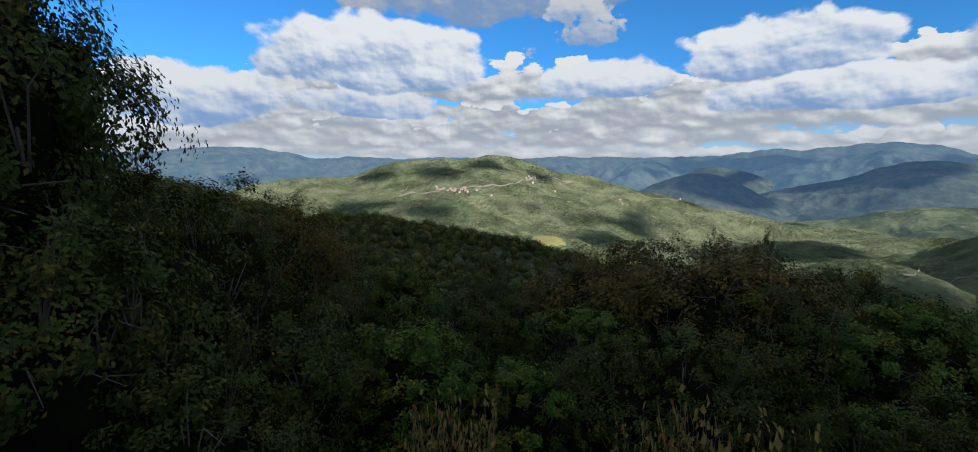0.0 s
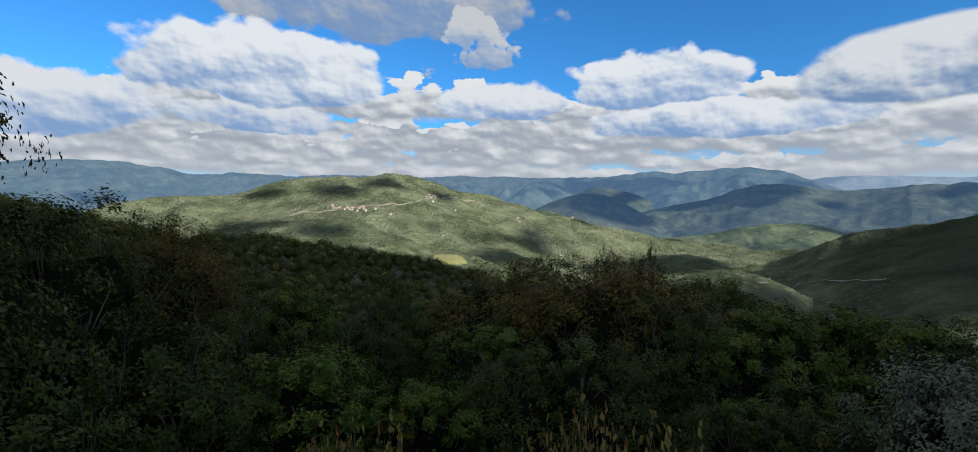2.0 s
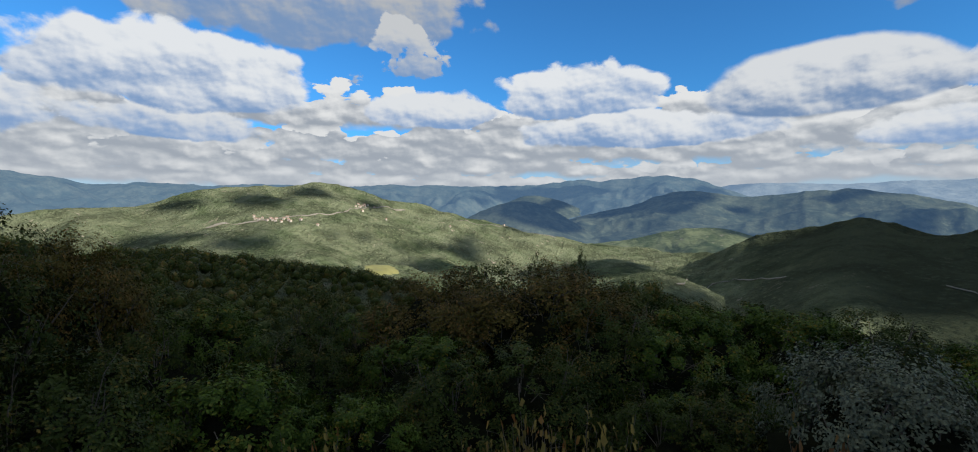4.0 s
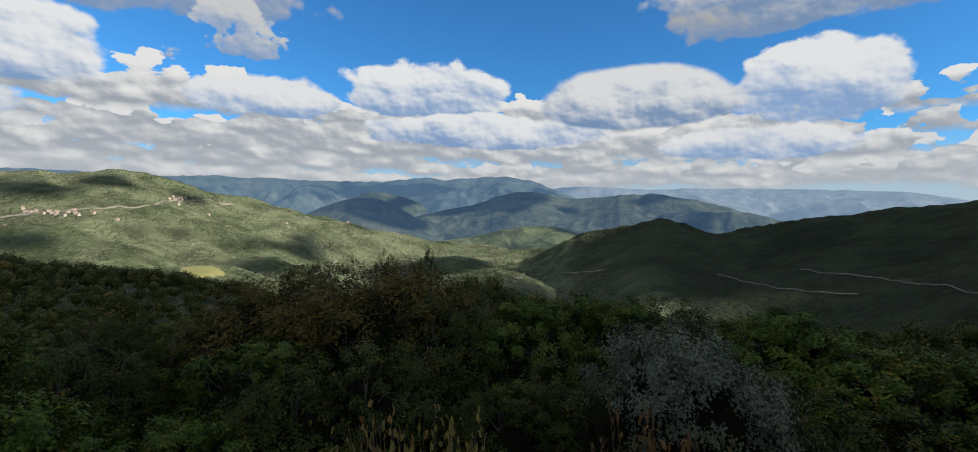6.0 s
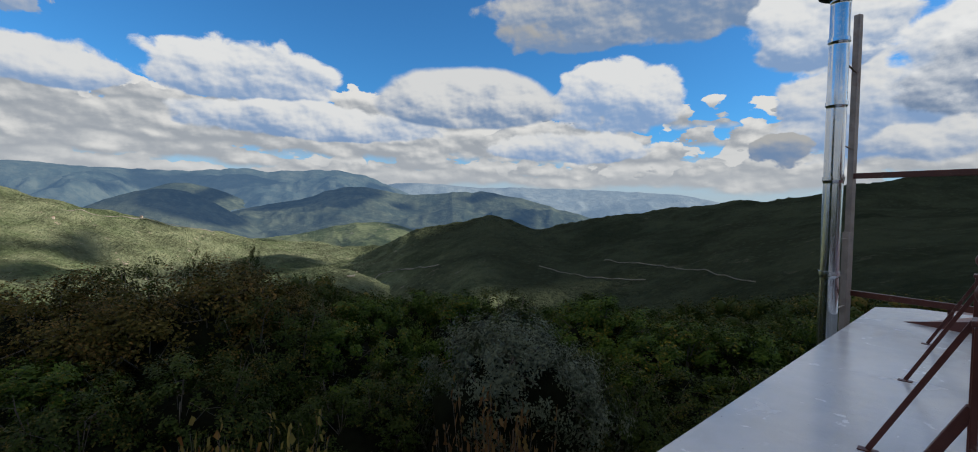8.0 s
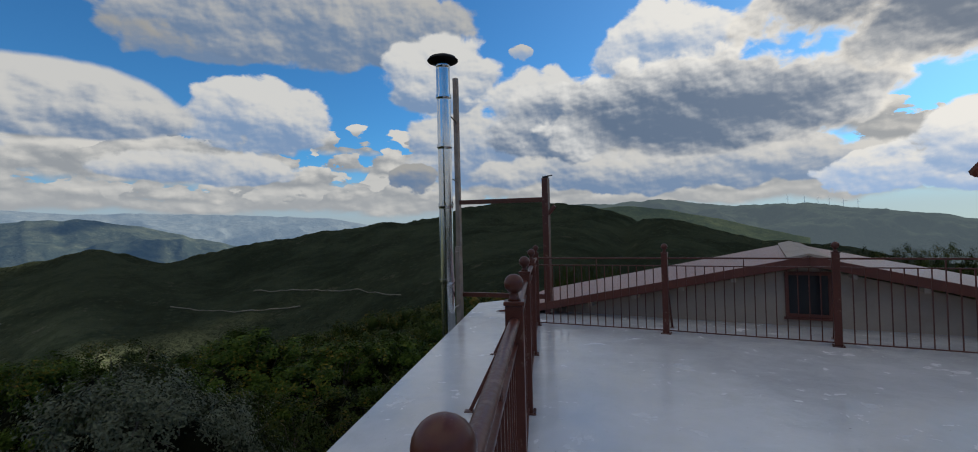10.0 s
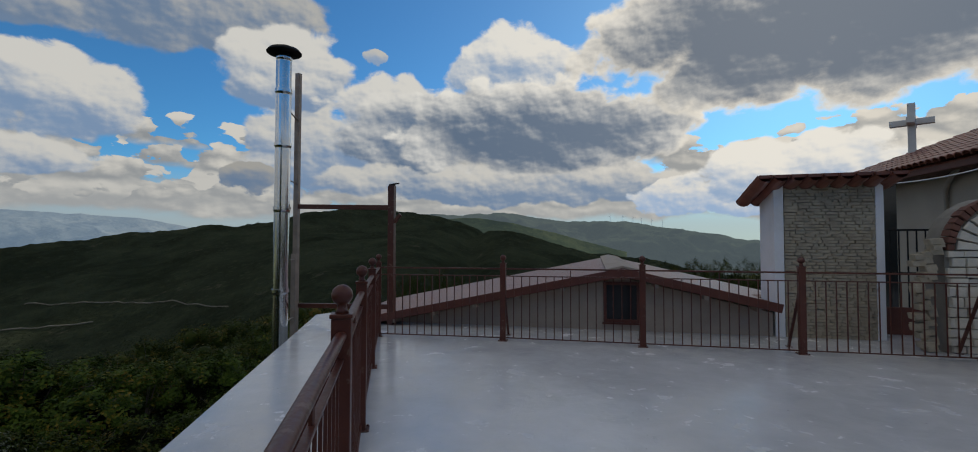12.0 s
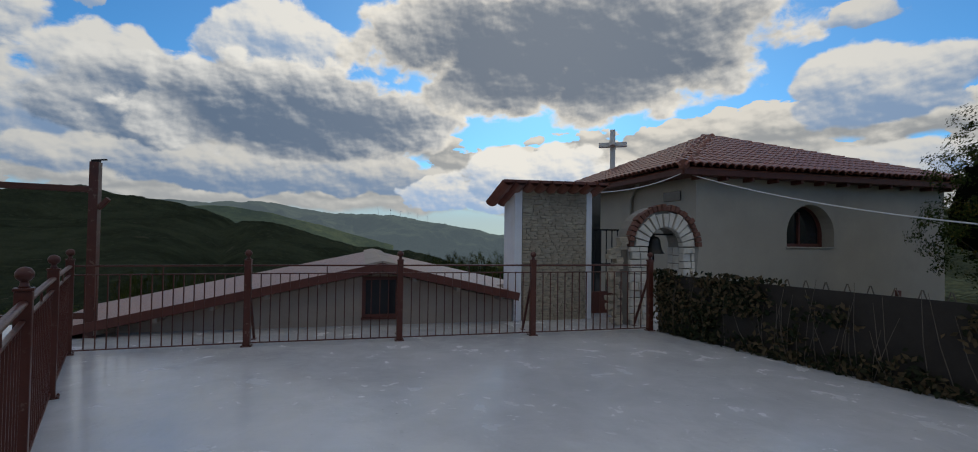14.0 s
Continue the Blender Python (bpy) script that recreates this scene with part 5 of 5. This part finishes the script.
# ledge stones of the annex, laid in uneven courses
random.seed(23)
kinds = []
for k in range(8):
    bm = bmesh.new()
    w = 0.075 + 0.02 * k
    vs = box(bm, (-0.018, -w / 2, -0.021), (0.012, w / 2, 0.021), None, 0.007)
    for q_ in bm.verts:
        q_.co += Vector((random.uniform(-0.004, 0.004), random.uniform(-0.005, 0.005), random.uniform(-0.004, 0.004)))
    me = bpy.data.meshes.new("ledge_stone")
    bm.to_mesh(me)
    bm.free()
    me.materials.append(M_STONE)
    kinds.append((w, me))
z, laid = 0.025, 0
spare = bmesh.new()
while z < 2.31:
    y = -3.125
    while y > -4.33:
        w, me = random.choice(kinds)
        w2 = min(w, y + 4.338)
        m = Matrix.Translation((WALL_X - 0.012 - random.uniform(0, 0.016), y - w2 / 2, z + random.uniform(-0.004, 0.004))) @ Matrix.Rotation(random.uniform(-0.05, 0.05), 4, "X") @ Matrix.Diagonal((1, max(w2, 0.02) / w * 0.95, random.uniform(0.9, 1.15), 1))
        if laid < 300:
            o = new("ledge_stone", me)
            o.parent = cladding
            o.matrix_basis = m
        else:
            k = len(spare.verts)
            spare.from_mesh(me)
            spare.verts.ensure_lookup_table()
            bmesh.ops.transform(spare, matrix=m, verts=spare.verts[k:])
        laid += 1
        y -= w2
    z += 0.047
if len(spare.verts):
    part("ledge_stone_rest", spare, M_STONE, cladding)["kind"] = "stuff"

# ---- trees and scrub ----
def ball_net():
    bm = bmesh.new()
    bmesh.ops.create_icosphere(bm, subdivisions=3, radius=1.0)
    v = np.array([q.co[:] for q in bm.verts])
    f = np.array([[q.index for q in g.verts] for g in bm.faces])
    bm.free()
    return v, f


BALL_V, BALL_F = ball_net()


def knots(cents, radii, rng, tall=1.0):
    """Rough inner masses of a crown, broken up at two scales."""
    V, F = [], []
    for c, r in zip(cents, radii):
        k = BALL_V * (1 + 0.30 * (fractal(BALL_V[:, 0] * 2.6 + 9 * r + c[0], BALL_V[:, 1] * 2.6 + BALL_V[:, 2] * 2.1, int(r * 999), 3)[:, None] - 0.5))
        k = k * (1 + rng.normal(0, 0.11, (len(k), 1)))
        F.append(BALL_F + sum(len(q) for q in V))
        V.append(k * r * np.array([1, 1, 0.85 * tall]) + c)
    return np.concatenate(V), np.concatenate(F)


def make_tree(name, seed, height, width, mat, count, size, lobes=9, trunk=0.16, bare=0.25, loose=0.86, inner=0.60, bunch=24, label="", category="tree"):
    """A tapered trunk with limbs, and a crown of leaves in uneven lobes with gaps between."""
    rng = np.random.default_rng(seed)
    tree = tagged(new(name), label, category)
    base = height * bare
    # lobes stand over a domed outline, so that the crown has one shape with a knobbly skin
    half = np.array([width * 0.5, width * 0.5, (height - base) * 0.5])
    mid_c = np.array([0, 0, base + half[2]])
    cents, radii = [], []
    for k in range(lobes):
        g = rng.normal(0, 1, 3)
        g[2] = g[2] + 0.22
        g /= np.linalg.norm(g)
        r = width * rng.uniform(0.13, 0.21)
        cents.append(mid_c + g * (half - np.array([r, r, r * 0.85])) * rng.uniform(loose, 1.05))
        radii.append(r)
    cents, radii = np.array(cents), np.array(radii)
    bm = bmesh.new()
    lean = rng.normal(0, 0.04 * height, 2)
    fork = Vector((lean[0] * 0.5, lean[1] * 0.5, base + 0.25 * (height - base)))
    tube(bm, [(0, 0, -0.6), (lean[0] * 0.1, lean[1] * 0.1, base * 0.4), tuple(fork), (lean[0], lean[1], height * 0.8)], [trunk * 1.25, trunk, trunk * 0.7, trunk * 0.15], 9)
    for c, r in zip(cents, radii):
        low_ = fork.lerp(Vector((0, 0, base * 0.8)), rng.uniform(0, 0.8))
        mid_ = low_.lerp(Vector(c), 0.5) + Vector(rng.normal(0, 0.06 * width, 3))
        tube(bm, [low_, mid_, Vector(c)], [trunk * 0.45, trunk * 0.28, trunk * 0.08], 6)
        for _ in range(4):
            tip = Vector(c) + Vector(rng.normal(0, 1, 3)).normalized() * r * 0.95
            tube(bm, [mid_.lerp(Vector(c), 0.6), (Vector(c) + tip) / 2 + Vector(rng.normal(0, 0.1 * r, 3)), tip], [trunk * 0.12, trunk * 0.07, trunk * 0.03], 4, False)
    part("trunk", bm, M_BARK, tree)
    # leaves sit in sprays: many small clusters over each lobe, before a knotted inner mass painted near black as the
    # crown's shade
    weight = radii**2 / (radii**2).sum()
    d = rng.normal(0, 1, (count, 3))
    d /= np.linalg.norm(d, axis=1)[:, None]
    sprays = max(12, count // bunch)
    sd = rng.normal(0, 1, (sprays, 3))
    sd[:, 2] += 0.35
    sd /= np.linalg.norm(sd, axis=1)[:, None]
    pick = rng.integers(0, sprays, count)
    sl = rng.choice(len(cents), sprays, p=weight)
    depth = rng.uniform(0.70, 1.12, sprays)
    home = cents[sl] + sd * (radii[sl] * depth)[:, None] * np.array([1, 1, 0.85])
    p = home[pick] + d * (rng.uniform(0, 1, count) ** 0.6 * width * 0.045)[:, None]
    whole = (home - mid_c) / half
    nrm = sd[pick] * 0.7 + whole[pick] * 0.7 + d * 0.2
    v, f = leaves(p, nrm, size, 0.32, rng)
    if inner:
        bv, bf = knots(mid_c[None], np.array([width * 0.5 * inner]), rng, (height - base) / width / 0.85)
        quick("shade_core", bv, bf, M_SHADE_CORE, tree)
    quick("crown", v, f, mat, tree)
    return tree


def shrub(name, seed, height, width, mat, stems, size, label):
    """A thin shrub: many upright twigs with leaves along them."""
    rng = np.random.default_rng(seed)
    thing = tagged(new(name), label, "shrub")
    bm = bmesh.new()
    P, Nn = [], []
    for k in range(stems):
        t, r = rng.uniform(0, 2 * math.pi), width * 0.5 * math.sqrt(rng.random())
        foot = Vector((0.35 * r * math.cos(t), 0.35 * r * math.sin(t), -0.2))
        tip = Vector((r * math.cos(t), r * math.sin(t), height * rng.uniform(0.6, 1.0)))
        mid_ = foot.lerp(tip, 0.5) + Vector(rng.normal(0, 0.05 * width, 3))
        tube(bm, [foot, mid_, tip], [0.012, 0.008, 0.003], 4, False)
        for s in np.linspace(0.25, 1.0, 26):
            q_ = foot.lerp(mid_, s * 2) if s < 0.5 else mid_.lerp(tip, s * 2 - 1)
            P.append(np.array(q_) + rng.normal(0, 0.035, 3))
            Nn.append((rng.normal(), rng.normal(), 0.8))
    part("twig_bundle", bm, M_BARK, thing)
    v, f = leaves(np.array(P), np.array(Nn), size, 0.3, rng)
    quick("foliage", v, f, mat, thing)
    return thing


def ground_at(az, r):
    return float(lay_of_land(np.array([[az]], float), np.array([[r]], float))[0, 0])


def stand_at(az, r, top_el=None, eye=(-0.1, 0.35, 1.39)):
    """A place at an azimuth and distance from the viewpoint, and the height of a crown that reaches an elevation there."""
    a = radians(az)
    x, y = eye[0] - math.sin(a) * r, eye[1] + math.cos(a) * r
    ga, gr = math.degrees(math.atan2(-x, y)), math.hypot(x, y)
    z = ground_at(ga, gr)
    tall = None if top_el is None else eye[2] + r * math.tan(radians(top_el)) - z
    return x, y, z, tall


proto = {
    "oak": make_tree("oak_tree", 101, 8.0, 6.0, M_OAK, 34000, 0.050, 34, bare=0.02, bunch=42, label="dark green oak with dense leaves on the slope"),
    "rust": make_tree("turning_oak_tree", 102, 8.0, 6.4, M_RUST, 38000, 0.047, 40, bare=0.02, label="oak turning brown, thick rounded crown on the slope"),
    "bright": make_tree("ash_tree", 103, 8.0, 5.2, M_BRIGHT, 32000, 0.055, 28, bare=0.02, bunch=48, label="fresh green broad-leaved tree on the slope"),
    "holm": make_tree("holm_oak_tree", 104, 5.0, 4.6, M_HOLM, 95000, 0.029, 44, bare=0.0, inner=0.62, bunch=60, label="round grey-green holm oak below the terrace"),
    "loose": make_tree("open_oak_tree", 105, 12.0, 8.0, M_OAK, 70000, 0.056, 40, 0.24, 0.16, loose=0.62, inner=0.58, bunch=50, label="tall loose oak with bare twigs against the sky"),
}
used = set()


def plant(kind, az, r, top_el, width, turn=0.0, group="trees on the slope"):
    x, y, z, tall = stand_at(az, r, top_el)
    src = proto[kind]
    h0 = {"oak": 8.0, "rust": 8.0, "bright": 8.0, "holm": 5.0, "loose": 12.0}[kind]
    w0 = {"oak": 6.0, "rust": 6.4, "bright": 5.2, "holm": 4.6, "loose": 8.0}[kind]
    m = Matrix.Translation((x, y, z)) @ Matrix.Rotation(radians(turn), 4, "Z")
    s = (width / w0, width / w0, tall / h0)
    if kind in used:
        ob = copy_thing(src, m)
    else:
        ob = src
        used.add(kind)
    ob.matrix_basis = m @ Matrix.Diagonal((*s, 1))
    ob["group"] = group
    return ob


# the trees that can be told apart: kind, azimuth, distance, elevation of the top, crown width, turn
for row in [
    ("loose", 86, 13.5, 27, 8.5, 0), ("loose", 99, 15, 26, 9.0, 120),
    ("oak", 66, 17, 1.5, 6.5, 30), ("oak", 73, 12, 2, 6.0, 80), ("rust", 58, 19, -0.3, 6.0, 200), ("oak", 81, 10, 1, 6, 210),
    ("bright", 47, 21, -8, 5.5, 20), ("oak", 52, 15, -9, 5.0, 60), ("bright", 45, 11.5, -14.5, 4.6, 0), ("oak", 60, 11, -11, 5, 140), ("bright", 33, 11, -19, 3.6, 70),
    ("oak", 70, 8.5, -17, 4.5, 300), ("oak", 39, 17, -12, 5, 200), ("bright", 25, 15, -13, 5, 100), ("bright", 30, 22, -10, 5, 10), ("oak", 36, 26, -8.5, 6, 90),
    ("rust", 11, 18.5, -4.8, 8.6, 40), ("rust", 22, 19.5, -5.6, 8.0, 130), ("rust", 4.5, 19, -6.2, 7.0, 260), ("oak", 17, 21, -5.0, 6.0, 310), ("oak", 3, 16, -9.5, 5.5, 160),
    ("oak", 6.2, 21.0, -4.1, 2.2, 15), ("oak", 10.5, 22.5, -4.3, 2.4, 75), ("oak", 12, 13, -14.5, 5.2, 210), ("oak", 21, 12.5, -16, 4.8, 20),
    ("bright", -6, 19, -9.0, 5.5, 0), ("bright", -2, 16, -11.5, 5.0, 50), ("bright", -12, 24, -8.8, 6.0, 90), ("oak", -2, 25, -8.3, 5.5, 200), ("bright", -17, 21, -8.9, 5.4, 30), ("oak", -22, 23, -8.6, 6.0, 150),
    ("holm", -23.5, 10.8, -11.6, 5.6, 0), ("bright", -35, 18.5, -8.6, 6.4, 220), ("bright", -30, 22, -9.9, 6, 45), ("bright", -41, 16, -11.2, 5.5, 130), ("oak", -44, 21, -9.4, 6.5, 10),
    ("bright", -49, 18, -10.5, 6, 280), ("oak", -53, 23, -8.3, 6.5, 60), ("bright", -58, 20, -8.6, 6, 170), ("oak", -36, 12, -17, 4.5, 35), ("oak", -30, 14, -15, 4.6, 310),
    ("oak", -12, 13, -17, 4.8, 100), ("oak", -4, 12, -19, 4.4, 330), ("oak", -46, 13, -17, 4.8, 75), ("oak", -53, 14, -15, 4.6, 205), ("oak", -64, 24, -8.0, 7, 15),
]:
    plant(*row)
for az, r, el, w in ((-98.5, 70, -1.9, 7), (-100.5, 74, -1.6, 8), (-102.5, 70, -1.7, 8), (-104.5, 72, -1.5, 7), (-107, 70, -1.5, 8), (-70.5, 55, -3.2, 4), (-72.5, 58, -3.0, 4.5), (-69, 60, -3.5, 5), (-75, 55, -3.6, 5)):
    plant("oak", az, r, el, w, az * 37, "trees beyond the low house")
weeds = shrub("dry_shrub", 31, 1.6, 2.4, M_DRY, 120, 0.045, "dry yellow shrub below the terrace edge")
x, y, z, tall = stand_at(7.5, 7.5, -23.0)
weeds.matrix_basis = Matrix.Translation((x, y, z)) @ Matrix.Diagonal((1, 1, tall / 1.6, 1))
for az, r, el, turn in ((15, 8.2, -26, 150), (40, 8.4, -24.0, 60)):
    x, y, z, tall = stand_at(az, r, el)
    c = copy_thing(weeds, Matrix.Translation((x, y, z)))
    c.matrix_basis = Matrix.Translation((x, y, z)) @ Matrix.Rotation(radians(turn), 4, "Z") @ Matrix.Diagonal((0.8, 0.8, tall / 1.6, 1))
rusty = shrub("rusty_shrub", 37, 1.6, 2.2, M_RED, 110, 0.042, "rust-brown withered shrub below the terrace edge")
x, y, z, tall = stand_at(-21.5, 7.3, -22.3)
rusty.matrix_basis = Matrix.Translation((x, y, z)) @ Matrix.Diagonal((1, 1, tall / 1.6, 1))
# the dark tree beyond the church's end
end_tree = copy_thing(proto["oak"], Matrix.Translation((5.7, -12.4, -0.4)))
end_tree.matrix_basis = Matrix.Translation((5.7, -12.4, -0.4)) @ Matrix.Diagonal((0.62, 0.62, 0.60, 1))
tagged(end_tree, "dark tree standing beyond the end of the church", "tree", "trees by the church")


# the woods farther off: crowns of leaf clumps over the spur and the shoulder
bm = bmesh.new()
bmesh.ops.create_icosphere(bm, subdivisions=1, radius=0.80)
DOME_V = np.array([q.co[:] for q in bm.verts])
DOME_F = np.array([[q.index for q in g.verts] for g in bm.faces])
bm.free()


def woods(name, seed, az0, az1, r0, r1, gap, clumps, size, label):
    rng = np.random.default_rng(seed)
    n = int(abs(radians(az1 - az0)) * (r1 * r1 - r0 * r0) / 2 / gap**2)
    az = rng.uniform(az0, az1, n)
    r = np.sqrt(rng.uniform(r0 * r0, r1 * r1, n))
    z = lay_of_land(az, r)
    a = np.radians(az)
    root = np.stack([-np.sin(a) * r, np.cos(a) * r, z], 1)
    wide = gap * rng.uniform(0.42, 0.76, n)
    tall = rng.uniform(3.4, 6.4, n)
    d = rng.normal(0, 1, (n, clumps, 3))
    d[..., 2] = np.abs(d[..., 2]) * 0.9 - 0.25
    d /= np.linalg.norm(d, axis=2)[..., None]
    lump = rng.uniform(0.8, 1.1, (n, clumps, 1))
    p = root[:, None] + np.stack([0 * tall, 0 * tall, tall * 0.55], 1)[:, None] + d * lump * np.stack([wide, wide, tall * 0.48], 1)[:, None]
    v, f = leaves(p.reshape(-1, 3), d.reshape(-1, 3) + np.array([0, 0, 0.05]), size, 0.28, rng, 0.15)
    dome = DOME_V[None] * np.stack([wide, wide, tall * 0.48], 1)[:, None] * rng.uniform(0.70, 1.0, (n, len(DOME_V), 1)) + root[:, None] + np.stack([0 * tall, 0 * tall, tall * 0.55], 1)[:, None]
    df = (DOME_F[None] + (np.arange(n) * len(DOME_V))[:, None, None]).reshape(-1, 3)
    f = np.concatenate([f, df + len(v)])
    v = np.concatenate([v, dome.reshape(-1, 3)])
    ob = quick(name, v, f, M_WOODS)
    return tagged(ob, label, "woods", kind="stuff")


woods("spur_woods", 7, 14, 80, 24, 90, 3.8, 340, 0.155, "dense oak woods on the near spur")
woods("spur_top_woods", 8, 12, 84, 90, 250, 4.2, 130, 0.31, "dense oak woods over the spur's top")
woods("shoulder_woods", 9, -112, 14, 36, 75, 4.0, 340, 0.16, "mixed green woods below the terrace")
woods("shoulder_edge_woods", 10, -112, 12, 75, 170, 4.5, 130, 0.31, "mixed green woods down the shoulder")


# ---- roads and villages on the far slopes ----
def sight(az, el, near=420.0, far=2600.0):
    """How far off the ground is met along an azimuth and elevation."""
    r = np.arange(near, far, 9.0)
    z = lay_of_land(np.full_like(r, az), r)
    hit = np.nonzero(z >= EYE_Z + r * math.tan(radians(el)))[0]
    return float(r[hit[0]]) if len(hit) else None


def road(name, keys, width, label):
    keys = np.array(keys)
    s_ = np.linspace(0, len(keys) - 1, 8 * len(keys))
    az, el = np.interp(s_, range(len(keys)), keys[:, 0]), np.interp(s_, range(len(keys)), keys[:, 1])
    spots = [(a, sight(a, e)) for a, e in zip(az, el)]
    spots = [(a, r) for a, r in spots if r]
    rr = np.array([r for _, r in spots])
    rr = np.convolve(np.pad(rr, 4, mode="edge"), np.ones(9) / 9, "valid")
    V = []
    for (a, _), r in zip(spots, rr):
        for d in (-width / 2, width / 2):
            q = radians(a)
            V.append((-math.sin(q) * (r + d), math.cos(q) * (r + d), ground_at(a, r + d) + 0.8))
    F = [(2 * k, 2 * k + 1, 2 * k + 3, 2 * k + 2) for k in range(len(spots) - 1)]
    ob = solid(name, V, F, M_ROAD)
    m_ = ob.modifiers.new("thick", "SOLIDIFY")
    m_.thickness = 0.8
    tagged(ob, label, "road", kind="structure")


road("road_valley", [(-4.7, -8.1), (-7.6, -7.5), (-12, -7.0), (-15.1, -6.6)], 4, "pale dirt road winding along the dark hill")
road("road_low", [(-26.9, -6.5), (-29.1, -6.9), (-32.7, -7.5), (-38.9, -7.6)], 1.5, "pale dirt track on the dark hill")
road("road_high", [(-34.3, -5.4), (-36.7, -5.65), (-39.8, -5.7), (-42.3, -5.95), (-46, -6.25), (-49.8, -7.2)], 1.5, "pale dirt track higher on the dark hill")
road("road_village", [(46.5, -1.3), (43.2, -0.9), (40.4, -0.55), (36.9, -0.15), (33.4, 0.1), (30.8, 0.8), (26.1, 0.65)], 8, "road joining the hill villages")
road("road_spur", [(20.3, -0.7), (16.7, -1.35), (12.9, -1.7), (8.5, -2.9)], 7, "road along the sunny hill")


def wind_turbine():
    """A white wind turbine: tapered tower, nacelle and three blades at rest."""
    thing = tagged(new("wind_turbine"), "white wind turbine far off on the mountain crest", "wind turbine", "turbines on the crest")
    bm = bmesh.new()
    tube(bm, [(0, 0, -12), (0, 0, 42)], [1.5, 0.9], 10)
    part("tower", bm, M_WHITE, thing)
    bm = bmesh.new()
    box(bm, (-3.0, -1.2, 42.02), (2.0, 1.2, 44.4), None, 0.3)
    part("nacelle", bm, M_WHITE, thing)
    for k in range(3):
        t = 0.4 + k * 2.0944
        bm = bmesh.new()
        a = Vector((-3.4, 0, 43.2))
        d = Vector((0, math.sin(t), math.cos(t)))
        tube(bm, [a + d * 0.6, a + d * 6, a + d * 21], [0.7, 0.95, 0.25], 6)
        part("blade", bm, M_WHITE, thing)
    return thing


turbine = wind_turbine()
for k, a in enumerate((-91.8, -93.2, -94.3, -95.2, -96.3, -97.4)):
    q = radians(a)
    m = Matrix.Translation((-math.sin(q) * 3890, math.cos(q) * 3890, EYE_Z + 3890 * math.tan(radians(float(crest(np.array([a]), SOUTH_CREST)[0]))) - 4)) @ Matrix.Rotation(radians(-20 + 11 * k), 4, "Z")
    if k:
        copy_thing(turbine, m)
    else:
        turbine.matrix_basis = m


def village_house(seed):
    rng = random.Random(seed)
    w, d, h = rng.uniform(7, 11), rng.uniform(6, 9), rng.uniform(4, 6)
    thing = tagged(new("village_house"), "pale village house with a red roof on the sunny hill", "house", "houses of the hill villages")
    bm = bmesh.new()
    box(bm, (-w / 2, -d / 2, -6), (w / 2, d / 2, h))
    part("wall", bm, M_HOUSE, thing)
    bm = bmesh.new()
    a = [bm.verts.new(q) for q in ((-w / 2 - 0.6, -d / 2 - 0.6, h + 0.05), (w / 2 + 0.6, -d / 2 - 0.6, h + 0.05), (w / 2 + 0.6, d / 2 + 0.6, h + 0.05), (-w / 2 - 0.6, d / 2 + 0.6, h + 0.05), (-w / 2 - 0.6, 0, h + 3.2), (w / 2 + 0.6, 0, h + 3.2))]
    for g in ((0, 1, 5, 4), (2, 3, 4, 5), (0, 4, 3), (1, 2, 5), (3, 2, 1, 0)):
        bm.faces.new([a[k] for k in g])
    part("roof", bm, M_OLDTILE, thing)
    return thing


models = [village_house(k) for k in range(3)]
rv = random.Random(9)
spots = [(40.4 + rv.gauss(0, 1.3), -0.55 + rv.gauss(0, 0.22)) for _ in range(15)] + [(30.9 + rv.gauss(0, 0.7), 0.85 + rv.gauss(0, 0.12)) for _ in range(9)] + [(rv.uniform(14, 48), rv.uniform(-1.5, 0.5)) for _ in range(6)]
for k, (a, e) in enumerate(spots):
    r = sight(a, e)
    if not r:
        continue
    q = radians(a)
    m = Matrix.Translation((-math.sin(q) * r, math.cos(q) * r, ground_at(a, r))) @ Matrix.Rotation(rv.uniform(0, 3), 4, "Z") @ Matrix.Diagonal((0.7, 0.7, 0.7, 1))
    ob = models[k] if k < 3 else copy_thing(models[k % 3], m)
    ob.matrix_basis = m
